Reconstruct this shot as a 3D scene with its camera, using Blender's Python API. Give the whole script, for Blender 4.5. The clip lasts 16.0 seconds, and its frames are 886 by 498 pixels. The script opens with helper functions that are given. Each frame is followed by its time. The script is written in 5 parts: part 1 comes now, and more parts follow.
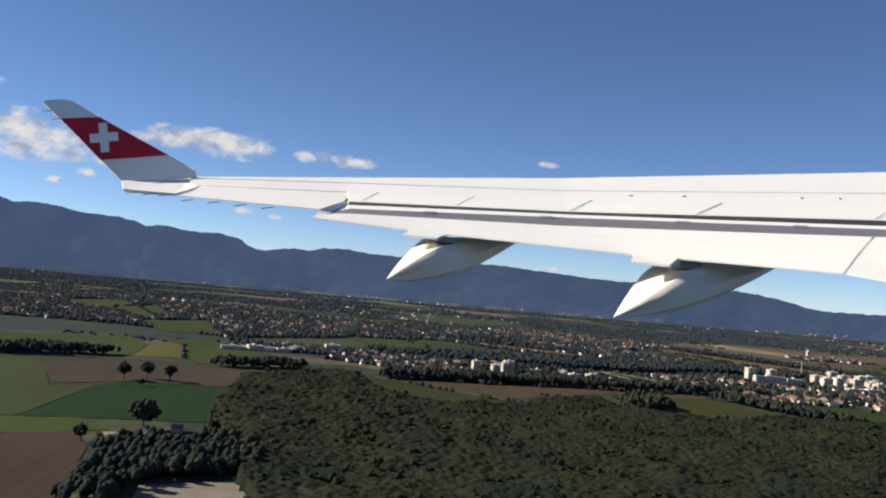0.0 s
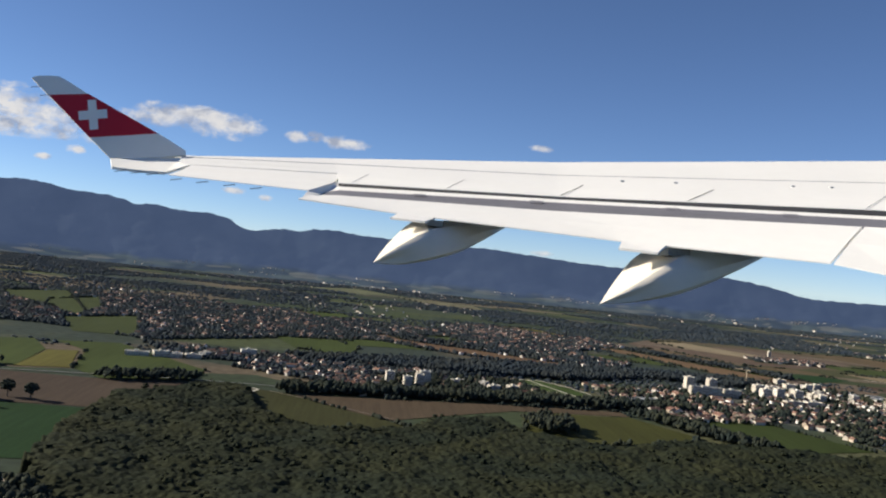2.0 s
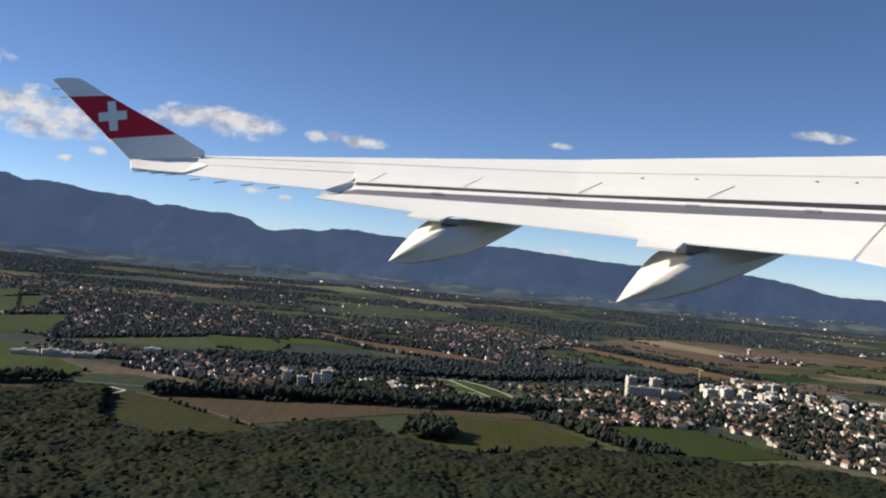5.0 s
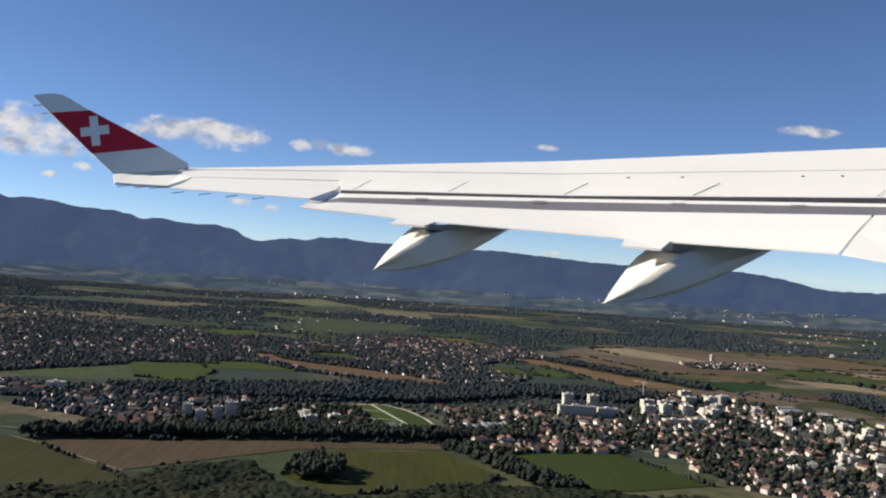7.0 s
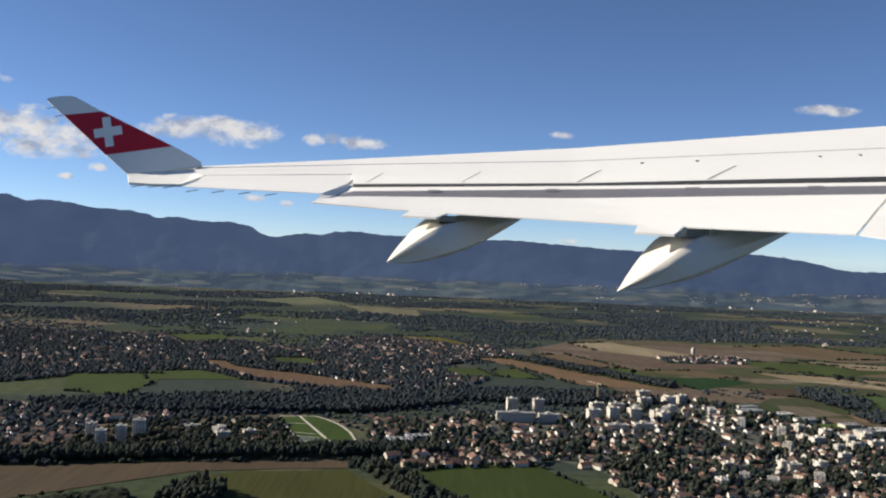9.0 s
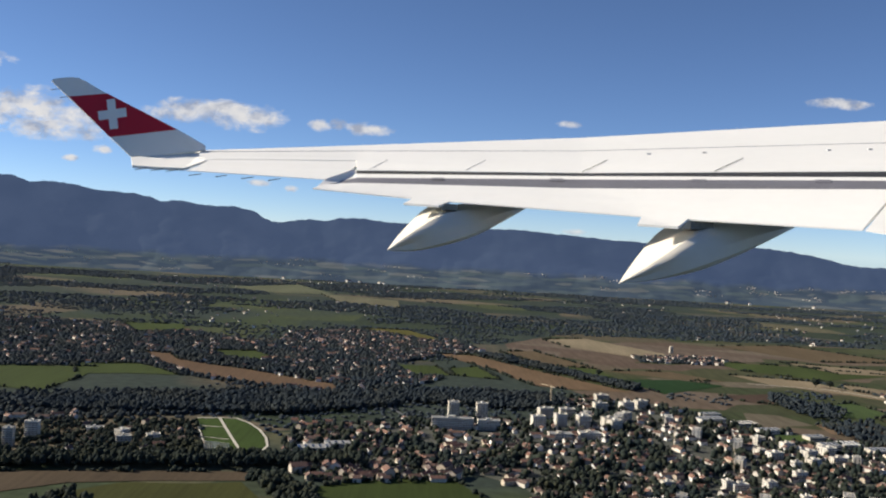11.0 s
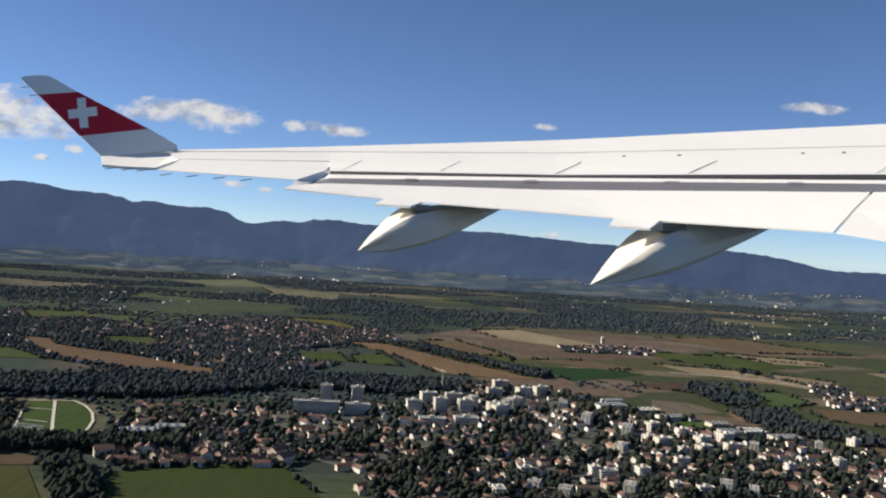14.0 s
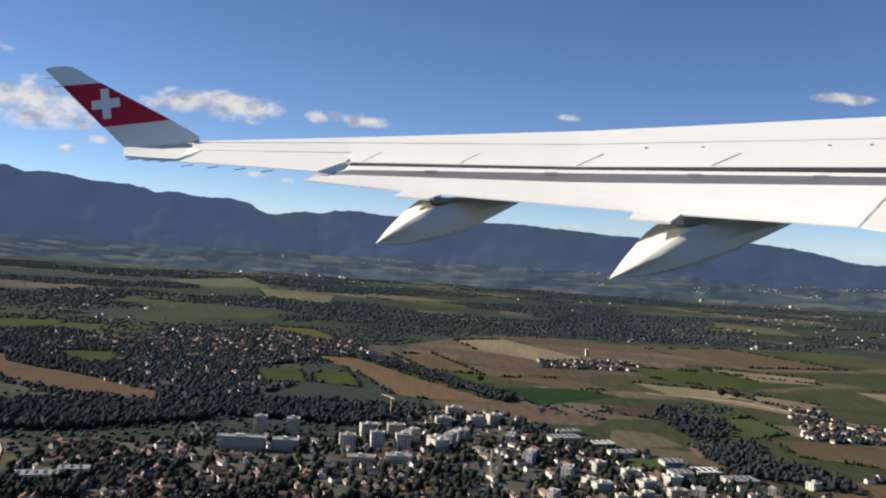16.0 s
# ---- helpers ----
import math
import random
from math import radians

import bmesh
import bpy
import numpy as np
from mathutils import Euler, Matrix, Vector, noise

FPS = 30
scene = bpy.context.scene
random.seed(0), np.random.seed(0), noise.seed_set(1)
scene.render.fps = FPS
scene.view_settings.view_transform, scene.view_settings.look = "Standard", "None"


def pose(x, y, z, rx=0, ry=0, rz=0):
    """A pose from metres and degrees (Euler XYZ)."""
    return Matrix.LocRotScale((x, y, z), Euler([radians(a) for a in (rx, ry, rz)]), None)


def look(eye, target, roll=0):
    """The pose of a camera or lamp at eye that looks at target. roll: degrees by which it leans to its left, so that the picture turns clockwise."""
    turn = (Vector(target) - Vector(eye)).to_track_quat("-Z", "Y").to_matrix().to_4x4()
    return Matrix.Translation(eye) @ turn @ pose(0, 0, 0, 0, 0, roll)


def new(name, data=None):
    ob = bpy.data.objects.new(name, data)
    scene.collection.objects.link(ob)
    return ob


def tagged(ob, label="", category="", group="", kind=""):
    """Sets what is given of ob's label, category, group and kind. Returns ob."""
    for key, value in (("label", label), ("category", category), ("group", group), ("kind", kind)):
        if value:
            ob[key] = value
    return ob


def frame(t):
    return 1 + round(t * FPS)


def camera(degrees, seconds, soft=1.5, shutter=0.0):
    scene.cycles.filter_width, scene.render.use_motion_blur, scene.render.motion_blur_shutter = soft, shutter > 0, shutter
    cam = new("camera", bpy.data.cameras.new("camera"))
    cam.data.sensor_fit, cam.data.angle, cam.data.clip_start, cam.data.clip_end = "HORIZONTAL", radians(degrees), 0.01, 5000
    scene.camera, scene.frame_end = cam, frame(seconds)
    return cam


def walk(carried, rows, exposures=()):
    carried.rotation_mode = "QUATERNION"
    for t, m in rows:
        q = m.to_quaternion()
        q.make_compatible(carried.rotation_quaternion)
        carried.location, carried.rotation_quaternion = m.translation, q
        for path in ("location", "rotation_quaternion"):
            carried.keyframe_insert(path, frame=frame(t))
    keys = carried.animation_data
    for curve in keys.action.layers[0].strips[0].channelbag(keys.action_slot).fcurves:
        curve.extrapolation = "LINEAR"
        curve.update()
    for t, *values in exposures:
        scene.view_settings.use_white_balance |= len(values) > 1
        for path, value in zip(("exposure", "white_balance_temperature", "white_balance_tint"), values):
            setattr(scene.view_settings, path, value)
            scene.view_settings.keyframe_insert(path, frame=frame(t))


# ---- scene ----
cam = camera(51.8, 16.0, soft=2.1)
# seconds, place in metres, turn in degrees
ROWS = [
    (0.0, 2.82, 7.58, 37.82, 91.65, -5.04, -4.44),
    (0.5, 11.01, 10.75, 38.79, 91.62, -4.91, -4.89),
    (1.0, 18.83, 14.19, 41.55, 90.98, -6.15, -5.25),
    (1.5, 26.55, 17.94, 46.41, 90.37, -6.27, -4.93),
    (2.0, 34.77, 21.59, 50.55, 90.48, -5.86, -4.65),
    (2.5, 43.52, 24.83, 51.98, 90.60, -5.64, -4.54),
    (3.0, 52.14, 27.81, 51.34, 90.63, -4.42, -3.49),
    (3.5, 60.32, 30.71, 49.81, 90.48, -4.90, -3.52),
    (4.0, 68.39, 33.62, 47.95, 90.16, -6.44, -3.55),
    (6.5, 104.98, 53.80, 60.42, 90.53, -3.39, -2.09),
    (7.0, 113.53, 56.94, 60.11, 90.56, -3.86, -3.18),
    (7.5, 122.51, 60.26, 60.71, 90.23, -4.09, -2.69),
    (8.0, 131.83, 63.82, 62.33, 89.96, -4.26, -2.68),
    (8.5, 141.27, 67.58, 64.48, 89.92, -3.00, -2.24),
    (9.0, 150.65, 71.53, 66.69, 89.87, -2.31, -1.73),
    (11.5, 184.24, 102.06, 69.61, 89.00, -3.38, -1.05),
    (12.0, 190.52, 107.25, 68.01, 89.48, -2.03, -1.53),
    (12.5, 197.00, 112.07, 65.48, 89.58, -2.89, -2.27),
    (13.0, 203.91, 116.44, 62.18, 89.63, -3.43, -2.44),
    (13.5, 211.12, 120.56, 59.53, 89.55, -3.45, -2.15),
    (14.0, 218.44, 124.63, 58.80, 89.45, -3.53, -2.19),
    (14.5, 225.71, 128.73, 60.41, 89.25, -3.62, -1.58),
    (15.0, 232.95, 132.81, 63.68, 89.04, -3.42, -0.67),
    (15.5, 240.16, 136.85, 67.92, 88.76, -3.69, -0.23),
    (16.0, 247.43, 140.83, 72.50, 88.66, -3.75, -0.48),
]
walk(cam, [(t, pose(x, y, z, rx, ry, rz)) for t, x, y, z, rx, ry, rz in ROWS])

# ---- light ----
SUN = Vector((-0.87, 0.16, 0.44)).normalized()
world = bpy.data.worlds.new("world")
scene.world = world
world.use_nodes = True
wn = world.node_tree
sky = wn.nodes.new("ShaderNodeTexSky")
sky.sky_type = "NISHITA"
sky.sun_disc = False
sky.sun_elevation = math.asin(SUN.z)
sky.sun_rotation = math.atan2(SUN.x, SUN.y)
sky.altitude = 5200
sky.air_density, sky.dust_density, sky.ozone_density = 1.0, 0.0, 4.0
tint = wn.nodes.new("ShaderNodeMix")
tint.data_type, tint.blend_type = "RGBA", "MULTIPLY"
tint.inputs[0].default_value, tint.inputs[7].default_value = 1.0, (1.01, 0.985, 1.01, 1)
wn.links.new(sky.outputs[0], tint.inputs[6])
wn.links.new(tint.outputs[2], wn.nodes["Background"].inputs[0])
wn.nodes["Background"].inputs[1].default_value = 0.092
sun = new("sun", bpy.data.lights.new("sun", "SUN"))
sun.data.energy, sun.data.angle, sun.data.color = 6.2, radians(0.55), (1.0, 0.92, 0.78)
sun.matrix_world = look((0, 0, 900), Vector((0, 0, 900)) - SUN)
scene.view_settings.exposure = 0.36


# ---- materials ----
def material(name, rough=0.8, metal=0.0):
    m = bpy.data.materials.new(name)
    m.use_nodes = True
    b = m.node_tree.nodes["Principled BSDF"]
    b.inputs["Roughness"].default_value = rough
    b.inputs["Metallic"].default_value = metal
    return m, m.node_tree, b


def node(tree, kind, **values):
    n = tree.nodes.new(kind)
    for key, value in values.items():
        n.inputs[key].default_value = value
    return n


def ramp(tree, source, stops):
    r = tree.nodes.new("ShaderNodeValToRGB")
    while len(r.color_ramp.elements) < len(stops):
        r.color_ramp.elements.new(0.5)
    for e, (at, c) in zip(r.color_ramp.elements, stops):
        e.position, e.color = at, (*c, 1)
    tree.links.new(source, r.inputs[0])
    return r.outputs[0]


def mixed(tree, a, b, by, kind="MIX"):
    m = tree.nodes.new("ShaderNodeMix")
    m.data_type, m.blend_type = "RGBA", kind
    for slot, v in ((0, by), (6, a), (7, b)):
        if isinstance(v, (int, float)):
            m.inputs[slot].default_value = v
        elif isinstance(v, tuple):
            m.inputs[slot].default_value = (*v, 1)
        else:
            tree.links.new(v, m.inputs[slot])
    return m.outputs[2]


def noise_of(tree, scale, detail=4, stretch=None, turn=0.0):
    co = tree.nodes.new("ShaderNodeTexCoord").outputs["Object"]
    if stretch:
        mp = tree.nodes.new("ShaderNodeMapping")
        mp.inputs["Scale"].default_value = stretch
        mp.inputs["Rotation"].default_value = (0, 0, radians(turn))
        tree.links.new(co, mp.inputs[0])
        co = mp.outputs[0]
    n = node(tree, "ShaderNodeTexNoise", Scale=scale, Detail=detail)
    tree.links.new(co, n.inputs["Vector"])
    return n.outputs["Fac"]


def bumped(tree, b, height, strength, distance):
    n = node(tree, "ShaderNodeBump", Strength=strength, Distance=distance)
    tree.links.new(height, n.inputs["Height"])
    tree.links.new(n.outputs[0], b.inputs["Normal"])


def plain(name, colour, vary=0.25, scale=0.6, rough=0.8, metal=0.0, bump=0.0, distance=0.1):
    m, t, b = material(name, rough, metal)
    f, g = noise_of(t, scale, 5), noise_of(t, scale * 9, 3)
    dark = tuple(c * (1 - vary) for c in colour)
    light = tuple(min(1, c * (1 + vary * 0.7)) for c in colour)
    c = ramp(t, f, [(0.3, dark), (0.7, light)])
    c = mixed(t, c, ramp(t, g, [(0.3, dark), (0.7, light)]), 0.4)
    t.links.new(c, b.inputs["Base Color"])
    if bump:
        bumped(t, b, g, bump, distance)
    return m


def per_island(name, colours, rough=0.85, vary=0.3, scale=2.0, bump=0.0, distance=0.1, by_object=False, thin=0.0):
    m, t, b = material(name, rough)
    if by_object:
        r = t.nodes.new("ShaderNodeObjectInfo").outputs["Random"]
    else:
        r = t.nodes.new("ShaderNodeNewGeometry").outputs["Random Per Island"]
    n = len(colours)
    c = ramp(t, r, [(i / max(1, n - 1), col) for i, col in enumerate(colours)])
    f = noise_of(t, scale, 4)
    c = mixed(t, c, ramp(t, f, [(0.3, (1 - vary,) * 3), (0.7, (1, 1, 1))]), 1.0, "MULTIPLY")
    if thin:
        c = mixed(t, c, ramp(t, noise_of(t, 0.05, 3), [(0.35, (0.72, 0.80, 0.85)), (0.65, (1.15, 1.05, 0.85))]), 1.0, "MULTIPLY")
    t.links.new(c, b.inputs["Base Color"])
    if bump:
        bumped(t, b, f, bump, distance)
    if thin:
        b.inputs["Specular IOR Level"].default_value = 0.15
        tr, mx = t.nodes.new("ShaderNodeBsdfTranslucent"), t.nodes.new("ShaderNodeMixShader")
        mx.inputs[0].default_value = thin
        t.links.new(c, tr.inputs[0])
        t.links.new(b.outputs[0], mx.inputs[1])
        t.links.new(tr.outputs[0], mx.inputs[2])
        t.links.new(mx.outputs[0], t.nodes["Material Output"].inputs[0])
    return m


def ground_material():
    m, t, b = material("ground_patchwork", 0.9)
    b.inputs["Specular IOR Level"].default_value = 0.06
    co = t.nodes.new("ShaderNodeTexCoord").outputs["Object"]
    mp = t.nodes.new("ShaderNodeMapping")
    mp.inputs["Scale"].default_value = (0.011, 0.017, 1)
    mp.inputs["Rotation"].default_value = (0, 0, radians(24))
    t.links.new(co, mp.inputs[0])
    v = node(t, "ShaderNodeTexVoronoi", Scale=1.0, Randomness=0.85)
    t.links.new(mp.outputs[0], v.inputs["Vector"])
    sep = t.nodes.new("ShaderNodeSeparateColor")
    t.links.new(v.outputs["Color"], sep.inputs[0])
    cells = ramp(t, sep.outputs[0], [(0.0, (0.042, 0.055, 0.038)), (0.40, (0.045, 0.060, 0.036)), (0.52, (0.066, 0.084, 0.040)),
                                     (0.70, (0.080, 0.092, 0.043)), (0.78, (0.165, 0.138, 0.092)), (1.0, (0.125, 0.100, 0.070))])
    wood = ramp(t, noise_of(t, 0.006, 5), [(0.46, (0, 0, 0)), (0.54, (1, 1, 1))])
    c = mixed(t, cells, (0.048, 0.062, 0.050), wood)
    c = mixed(t, c, ramp(t, noise_of(t, 0.25, 6), [(0.3, (0.55, 0.55, 0.55)), (0.7, (1, 1, 1))]), 1.0, "MULTIPLY")
    t.links.new(c, b.inputs["Base Color"])
    return m


def farmland_material():
    """Narrow strips of meadow, stubble and bare soil."""
    m, t, b = material("farmland_strips", 0.9)
    b.inputs["Specular IOR Level"].default_value = 0.06
    co = t.nodes.new("ShaderNodeTexCoord").outputs["Object"]
    mp = t.nodes.new("ShaderNodeMapping")
    mp.inputs["Scale"].default_value = (0.014, 0.034, 1)
    mp.inputs["Rotation"].default_value = (0, 0, radians(38))
    t.links.new(co, mp.inputs[0])
    v = node(t, "ShaderNodeTexVoronoi", Scale=1.0, Randomness=0.8)
    t.links.new(mp.outputs[0], v.inputs["Vector"])
    sep = t.nodes.new("ShaderNodeSeparateColor")
    t.links.new(v.outputs["Color"], sep.inputs[0])
    c = ramp(t, sep.outputs[0], [(0.0, (0.044, 0.054, 0.027)), (0.25, (0.055, 0.067, 0.031)), (0.4, (0.079, 0.077, 0.040)), (0.55, (0.047, 0.059, 0.028)),
                                 (0.65, (0.143, 0.108, 0.076)), (0.8, (0.109, 0.076, 0.057)), (0.9, (0.160, 0.128, 0.095)), (1.0, (0.067, 0.080, 0.034))])
    c = mixed(t, c, ramp(t, noise_of(t, 0.3, 6, (1, 0.2, 1), 38), [(0.3, (0.65, 0.65, 0.65)), (0.7, (1, 1, 1))]), 1.0, "MULTIPLY")
    t.links.new(c, b.inputs["Base Color"])
    return m


def field_material(name, colour, turn, rows=0.8, vary=0.3):
    m, t, b = material(name, 0.9)
    b.inputs["Specular IOR Level"].default_value = 0.06
    dark, light = tuple(c * (1 - vary) for c in colour), tuple(c * (1 + vary) for c in colour)
    wide = ramp(t, noise_of(t, 0.035, 5, (1, 0.35, 1), turn), [(0.3, dark), (0.7, light)])
    fine = ramp(t, noise_of(t, rows, 4, (1, 0.05, 1), turn), [(0.3, dark), (0.7, light)])
    grain = ramp(t, noise_of(t, 2.5, 4), [(0.3, (0.75, 0.75, 0.75)), (0.7, (1, 1, 1))])
    c = mixed(t, mixed(t, wide, fine, 0.45), grain, 1.0, "MULTIPLY")
    t.links.new(c, b.inputs["Base Color"])
    return m


def mountain_material():
    """Wooded slopes far off, blue haze painted on as a glow, with the glowing fields of the piedmont on the lowest
    ground.
    """
    m, t, b = material("wooded_mountain_haze_glow", 0.9)
    b.inputs["Specular IOR Level"].default_value = 0.05
    f = noise_of(t, 0.012, 8, (1, 1, 1.6))
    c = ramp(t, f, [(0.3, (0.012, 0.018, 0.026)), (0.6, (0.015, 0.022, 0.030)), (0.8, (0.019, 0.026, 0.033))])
    co = t.nodes.new("ShaderNodeTexCoord").outputs["Object"]
    mp = t.nodes.new("ShaderNodeMapping")
    mp.inputs["Scale"].default_value = (0.009, 0.0, 0.085)
    t.links.new(co, mp.inputs[0])
    v = node(t, "ShaderNodeTexVoronoi", Scale=1.0, Randomness=0.95)
    t.links.new(mp.outputs[0], v.inputs["Vector"])
    sep = t.nodes.new("ShaderNodeSeparateColor")
    t.links.new(v.outputs["Color"], sep.inputs[0])
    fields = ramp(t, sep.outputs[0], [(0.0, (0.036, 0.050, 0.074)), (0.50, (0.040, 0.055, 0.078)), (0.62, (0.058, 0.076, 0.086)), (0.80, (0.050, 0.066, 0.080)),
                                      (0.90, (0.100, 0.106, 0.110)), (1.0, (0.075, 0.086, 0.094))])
    xyz = t.nodes.new("ShaderNodeSeparateXYZ")
    t.links.new(co, xyz.inputs[0])
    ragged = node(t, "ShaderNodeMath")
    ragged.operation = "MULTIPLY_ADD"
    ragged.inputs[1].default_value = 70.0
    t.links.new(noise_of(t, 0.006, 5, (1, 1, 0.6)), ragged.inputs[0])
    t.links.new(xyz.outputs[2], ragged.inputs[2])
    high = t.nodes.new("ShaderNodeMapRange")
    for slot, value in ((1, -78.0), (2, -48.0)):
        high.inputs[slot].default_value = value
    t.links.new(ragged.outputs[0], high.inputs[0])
    # distance haze put in as emission, on the slopes and the low fields
    haze_glow = ramp(t, noise_of(t, 0.0045, 6, (1, 1, 1.4)), [(0.3, (0.040, 0.060, 0.112)), (0.7, (0.050, 0.072, 0.128))])
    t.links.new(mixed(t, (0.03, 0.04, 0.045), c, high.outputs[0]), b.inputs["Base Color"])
    t.links.new(mixed(t, fields, haze_glow, high.outputs[0]), b.inputs["Emission Color"])
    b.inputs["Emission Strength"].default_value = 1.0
    bumped(t, b, f, 0.15, 8)
    return m


M_GROUND = ground_material()
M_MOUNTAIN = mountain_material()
M_LEAF = per_island("broadleaf_foliage", [(0.043, 0.057, 0.054), (0.053, 0.068, 0.062), (0.064, 0.080, 0.068), (0.085, 0.096, 0.070)],
                    0.9, 0.4, 1.8, 0.4, 0.3, thin=0.45)
# leaves farther off: distance haze put into the colour as paler, bluer green
M_LEAF_FAR_HAZE = per_island("far_foliage_haze_tint", [(0.061, 0.079, 0.100), (0.074, 0.094, 0.114), (0.092, 0.110, 0.122)], 0.9, 0.35, 0.8, 0.4, 0.5, thin=0.5)
M_LEAF_PLAIN_HAZE = per_island("plain_foliage_haze_tint", [(0.076, 0.099, 0.136), (0.090, 0.115, 0.150), (0.105, 0.130, 0.156)], 0.9, 0.3, 0.5, 0.3, 0.5, thin=0.5)
M_CANOPY = per_island("forest_canopy", [(0.038, 0.047, 0.028), (0.042, 0.051, 0.029)], 0.9, 0.55, 1.7, 0.5, 0.25, thin=0.35)
M_BARK = plain("bark", (0.10, 0.075, 0.05), 0.4, 3, 0.9)
M_WALL = per_island("rendered_walls", [(0.72, 0.68, 0.60), (0.80, 0.78, 0.73), (0.66, 0.58, 0.47), (0.78, 0.72, 0.60)], 0.85, 0.15, 0.7)
M_WALL_OB = per_island("rendered_house_wall", [(0.56, 0.49, 0.39), (0.66, 0.61, 0.53), (0.48, 0.39, 0.29), (0.60, 0.50, 0.37)], 0.85, 0.15, 0.7,
                       by_object=True)
M_ROOF = per_island("tiled_roofs", [(0.13, 0.076, 0.058), (0.18, 0.094, 0.066), (0.11, 0.084, 0.072), (0.22, 0.112, 0.074)], 0.85, 0.35, 1.2)
M_ROOF_OB = per_island("tiled_house_roof", [(0.16, 0.084, 0.062), (0.22, 0.108, 0.072), (0.13, 0.090, 0.076), (0.27, 0.130, 0.082)], 0.85, 0.35, 1.2,
                       by_object=True)
M_BLOCK = per_island("painted_concrete", [(0.68, 0.61, 0.50), (0.54, 0.48, 0.39), (0.72, 0.68, 0.60), (0.60, 0.52, 0.41)], 0.8, 0.18, 0.5, by_object=True)
M_FLAT_ROOF = plain("gravel_roof", (0.25, 0.245, 0.235), 0.25, 0.8, 0.9)
M_GLASS = plain("dark_window_glass", (0.05, 0.06, 0.075), 0.3, 2, 0.15)
M_PATH = plain("pale_gravel", (0.50, 0.46, 0.38), 0.2, 0.5, 0.95)
M_YARD = plain("trodden_earth", (0.20, 0.165, 0.12), 0.25, 0.3, 0.95)
M_TOWN = plain("garden_and_yard_ground", (0.060, 0.062, 0.046), 0.5, 0.12, 0.95)
M_CRANE = plain("pale_crane_paint", (0.50, 0.40, 0.26), 0.15, 1.0, 0.6)
M_ROAD = plain("asphalt", (0.11, 0.11, 0.11), 0.25, 0.5, 0.9)
M_WHITE = plain("white_wing_paint", (0.85, 0.83, 0.785), 0.035, 0.35, 0.42)
M_POD = plain("cream_fairing_paint", (0.74, 0.685, 0.59), 0.05, 0.5, 0.5)
M_GREY = plain("grey_flap_nose", (0.165, 0.16, 0.175), 0.18, 0.8, 0.5)
# near-black for the slot's painted shade, and for real joints and wicks
M_SHADOW_GAP = plain("slot_shade_and_dark_trim", (0.03, 0.03, 0.032), 0.3, 1.0, 0.7)
M_STEEL = plain("dull_linkage_steel", (0.26, 0.24, 0.21), 0.35, 1.5, 0.5, 0.6)
M_RED = plain("red_tail_paint", (0.52, 0.012, 0.028), 0.06, 0.5, 0.4)
M_LINE = plain("panel_line_grey", (0.34, 0.34, 0.36), 0.15, 1.0, 0.6)


# ---- helpers ----
def mesh_of(name, verts, faces, mats, index=None, smooth=False):
    me = bpy.data.meshes.new(name)
    if isinstance(verts, np.ndarray):
        me.vertices.add(len(verts))
        me.vertices.foreach_set("co", verts.astype(np.float32).ravel())
        k = faces.shape[1]
        me.loops.add(faces.size)
        me.loops.foreach_set("vertex_index", faces.astype(np.int32).ravel())
        me.polygons.add(len(faces))
        me.polygons.foreach_set("loop_start", np.arange(0, faces.size, k, dtype=np.int32))
    else:
        me.from_pydata([tuple(v) for v in verts], [], faces)
    for m in (mats if isinstance(mats, (list, tuple)) else [mats]):
        me.materials.append(m)
    if index is not None:
        me.polygons.foreach_set("material_index", np.asarray(index, dtype=np.int32))
    if smooth:
        me.polygons.foreach_set("use_smooth", [True] * len(me.polygons))
    me.update(calc_edges=True)
    me.validate()
    return me


def part(name, me, parent, label=""):
    ob = new(name, me)
    ob.parent = parent
    if label:
        ob["label"] = label
    return ob


def inside(poly, x, y):
    x, y = np.asarray(x), np.asarray(y)
    hit = np.zeros(x.shape, bool)
    for (x0, y0), (x1, y1) in zip(poly, poly[1:] + poly[:1]):
        if y0 != y1:
            hit ^= ((y0 > y) != (y1 > y)) & (x < (x1 - x0) * (y - y0) / (y1 - y0) + x0)
    return hit


def ground_z(x, y):
    y = np.asarray(y, float)
    s = np.clip((y - 900) / 600, 0, 1)
    v = np.clip((y - 1500) / 260, 0, 1)
    return -12 * s * s - 280 * v * v * (3 - 2 * v)


def box(x0, x1, y0, y1, z0, z1):
    v = [(x0, y0, z0), (x1, y0, z0), (x1, y1, z0), (x0, y1, z0), (x0, y0, z1), (x1, y0, z1), (x1, y1, z1), (x0, y1, z1)]
    f = [(3, 2, 1, 0), (4, 5, 6, 7), (0, 1, 5, 4), (1, 2, 6, 5), (2, 3, 7, 6), (3, 0, 4, 7)]
    return v, f


def joined(pieces):
    verts, faces = [], []
    for v, f in pieces:
        n = len(verts)
        verts += list(v)
        faces += [tuple(i + n for i in q) for q in f]
    return verts, faces


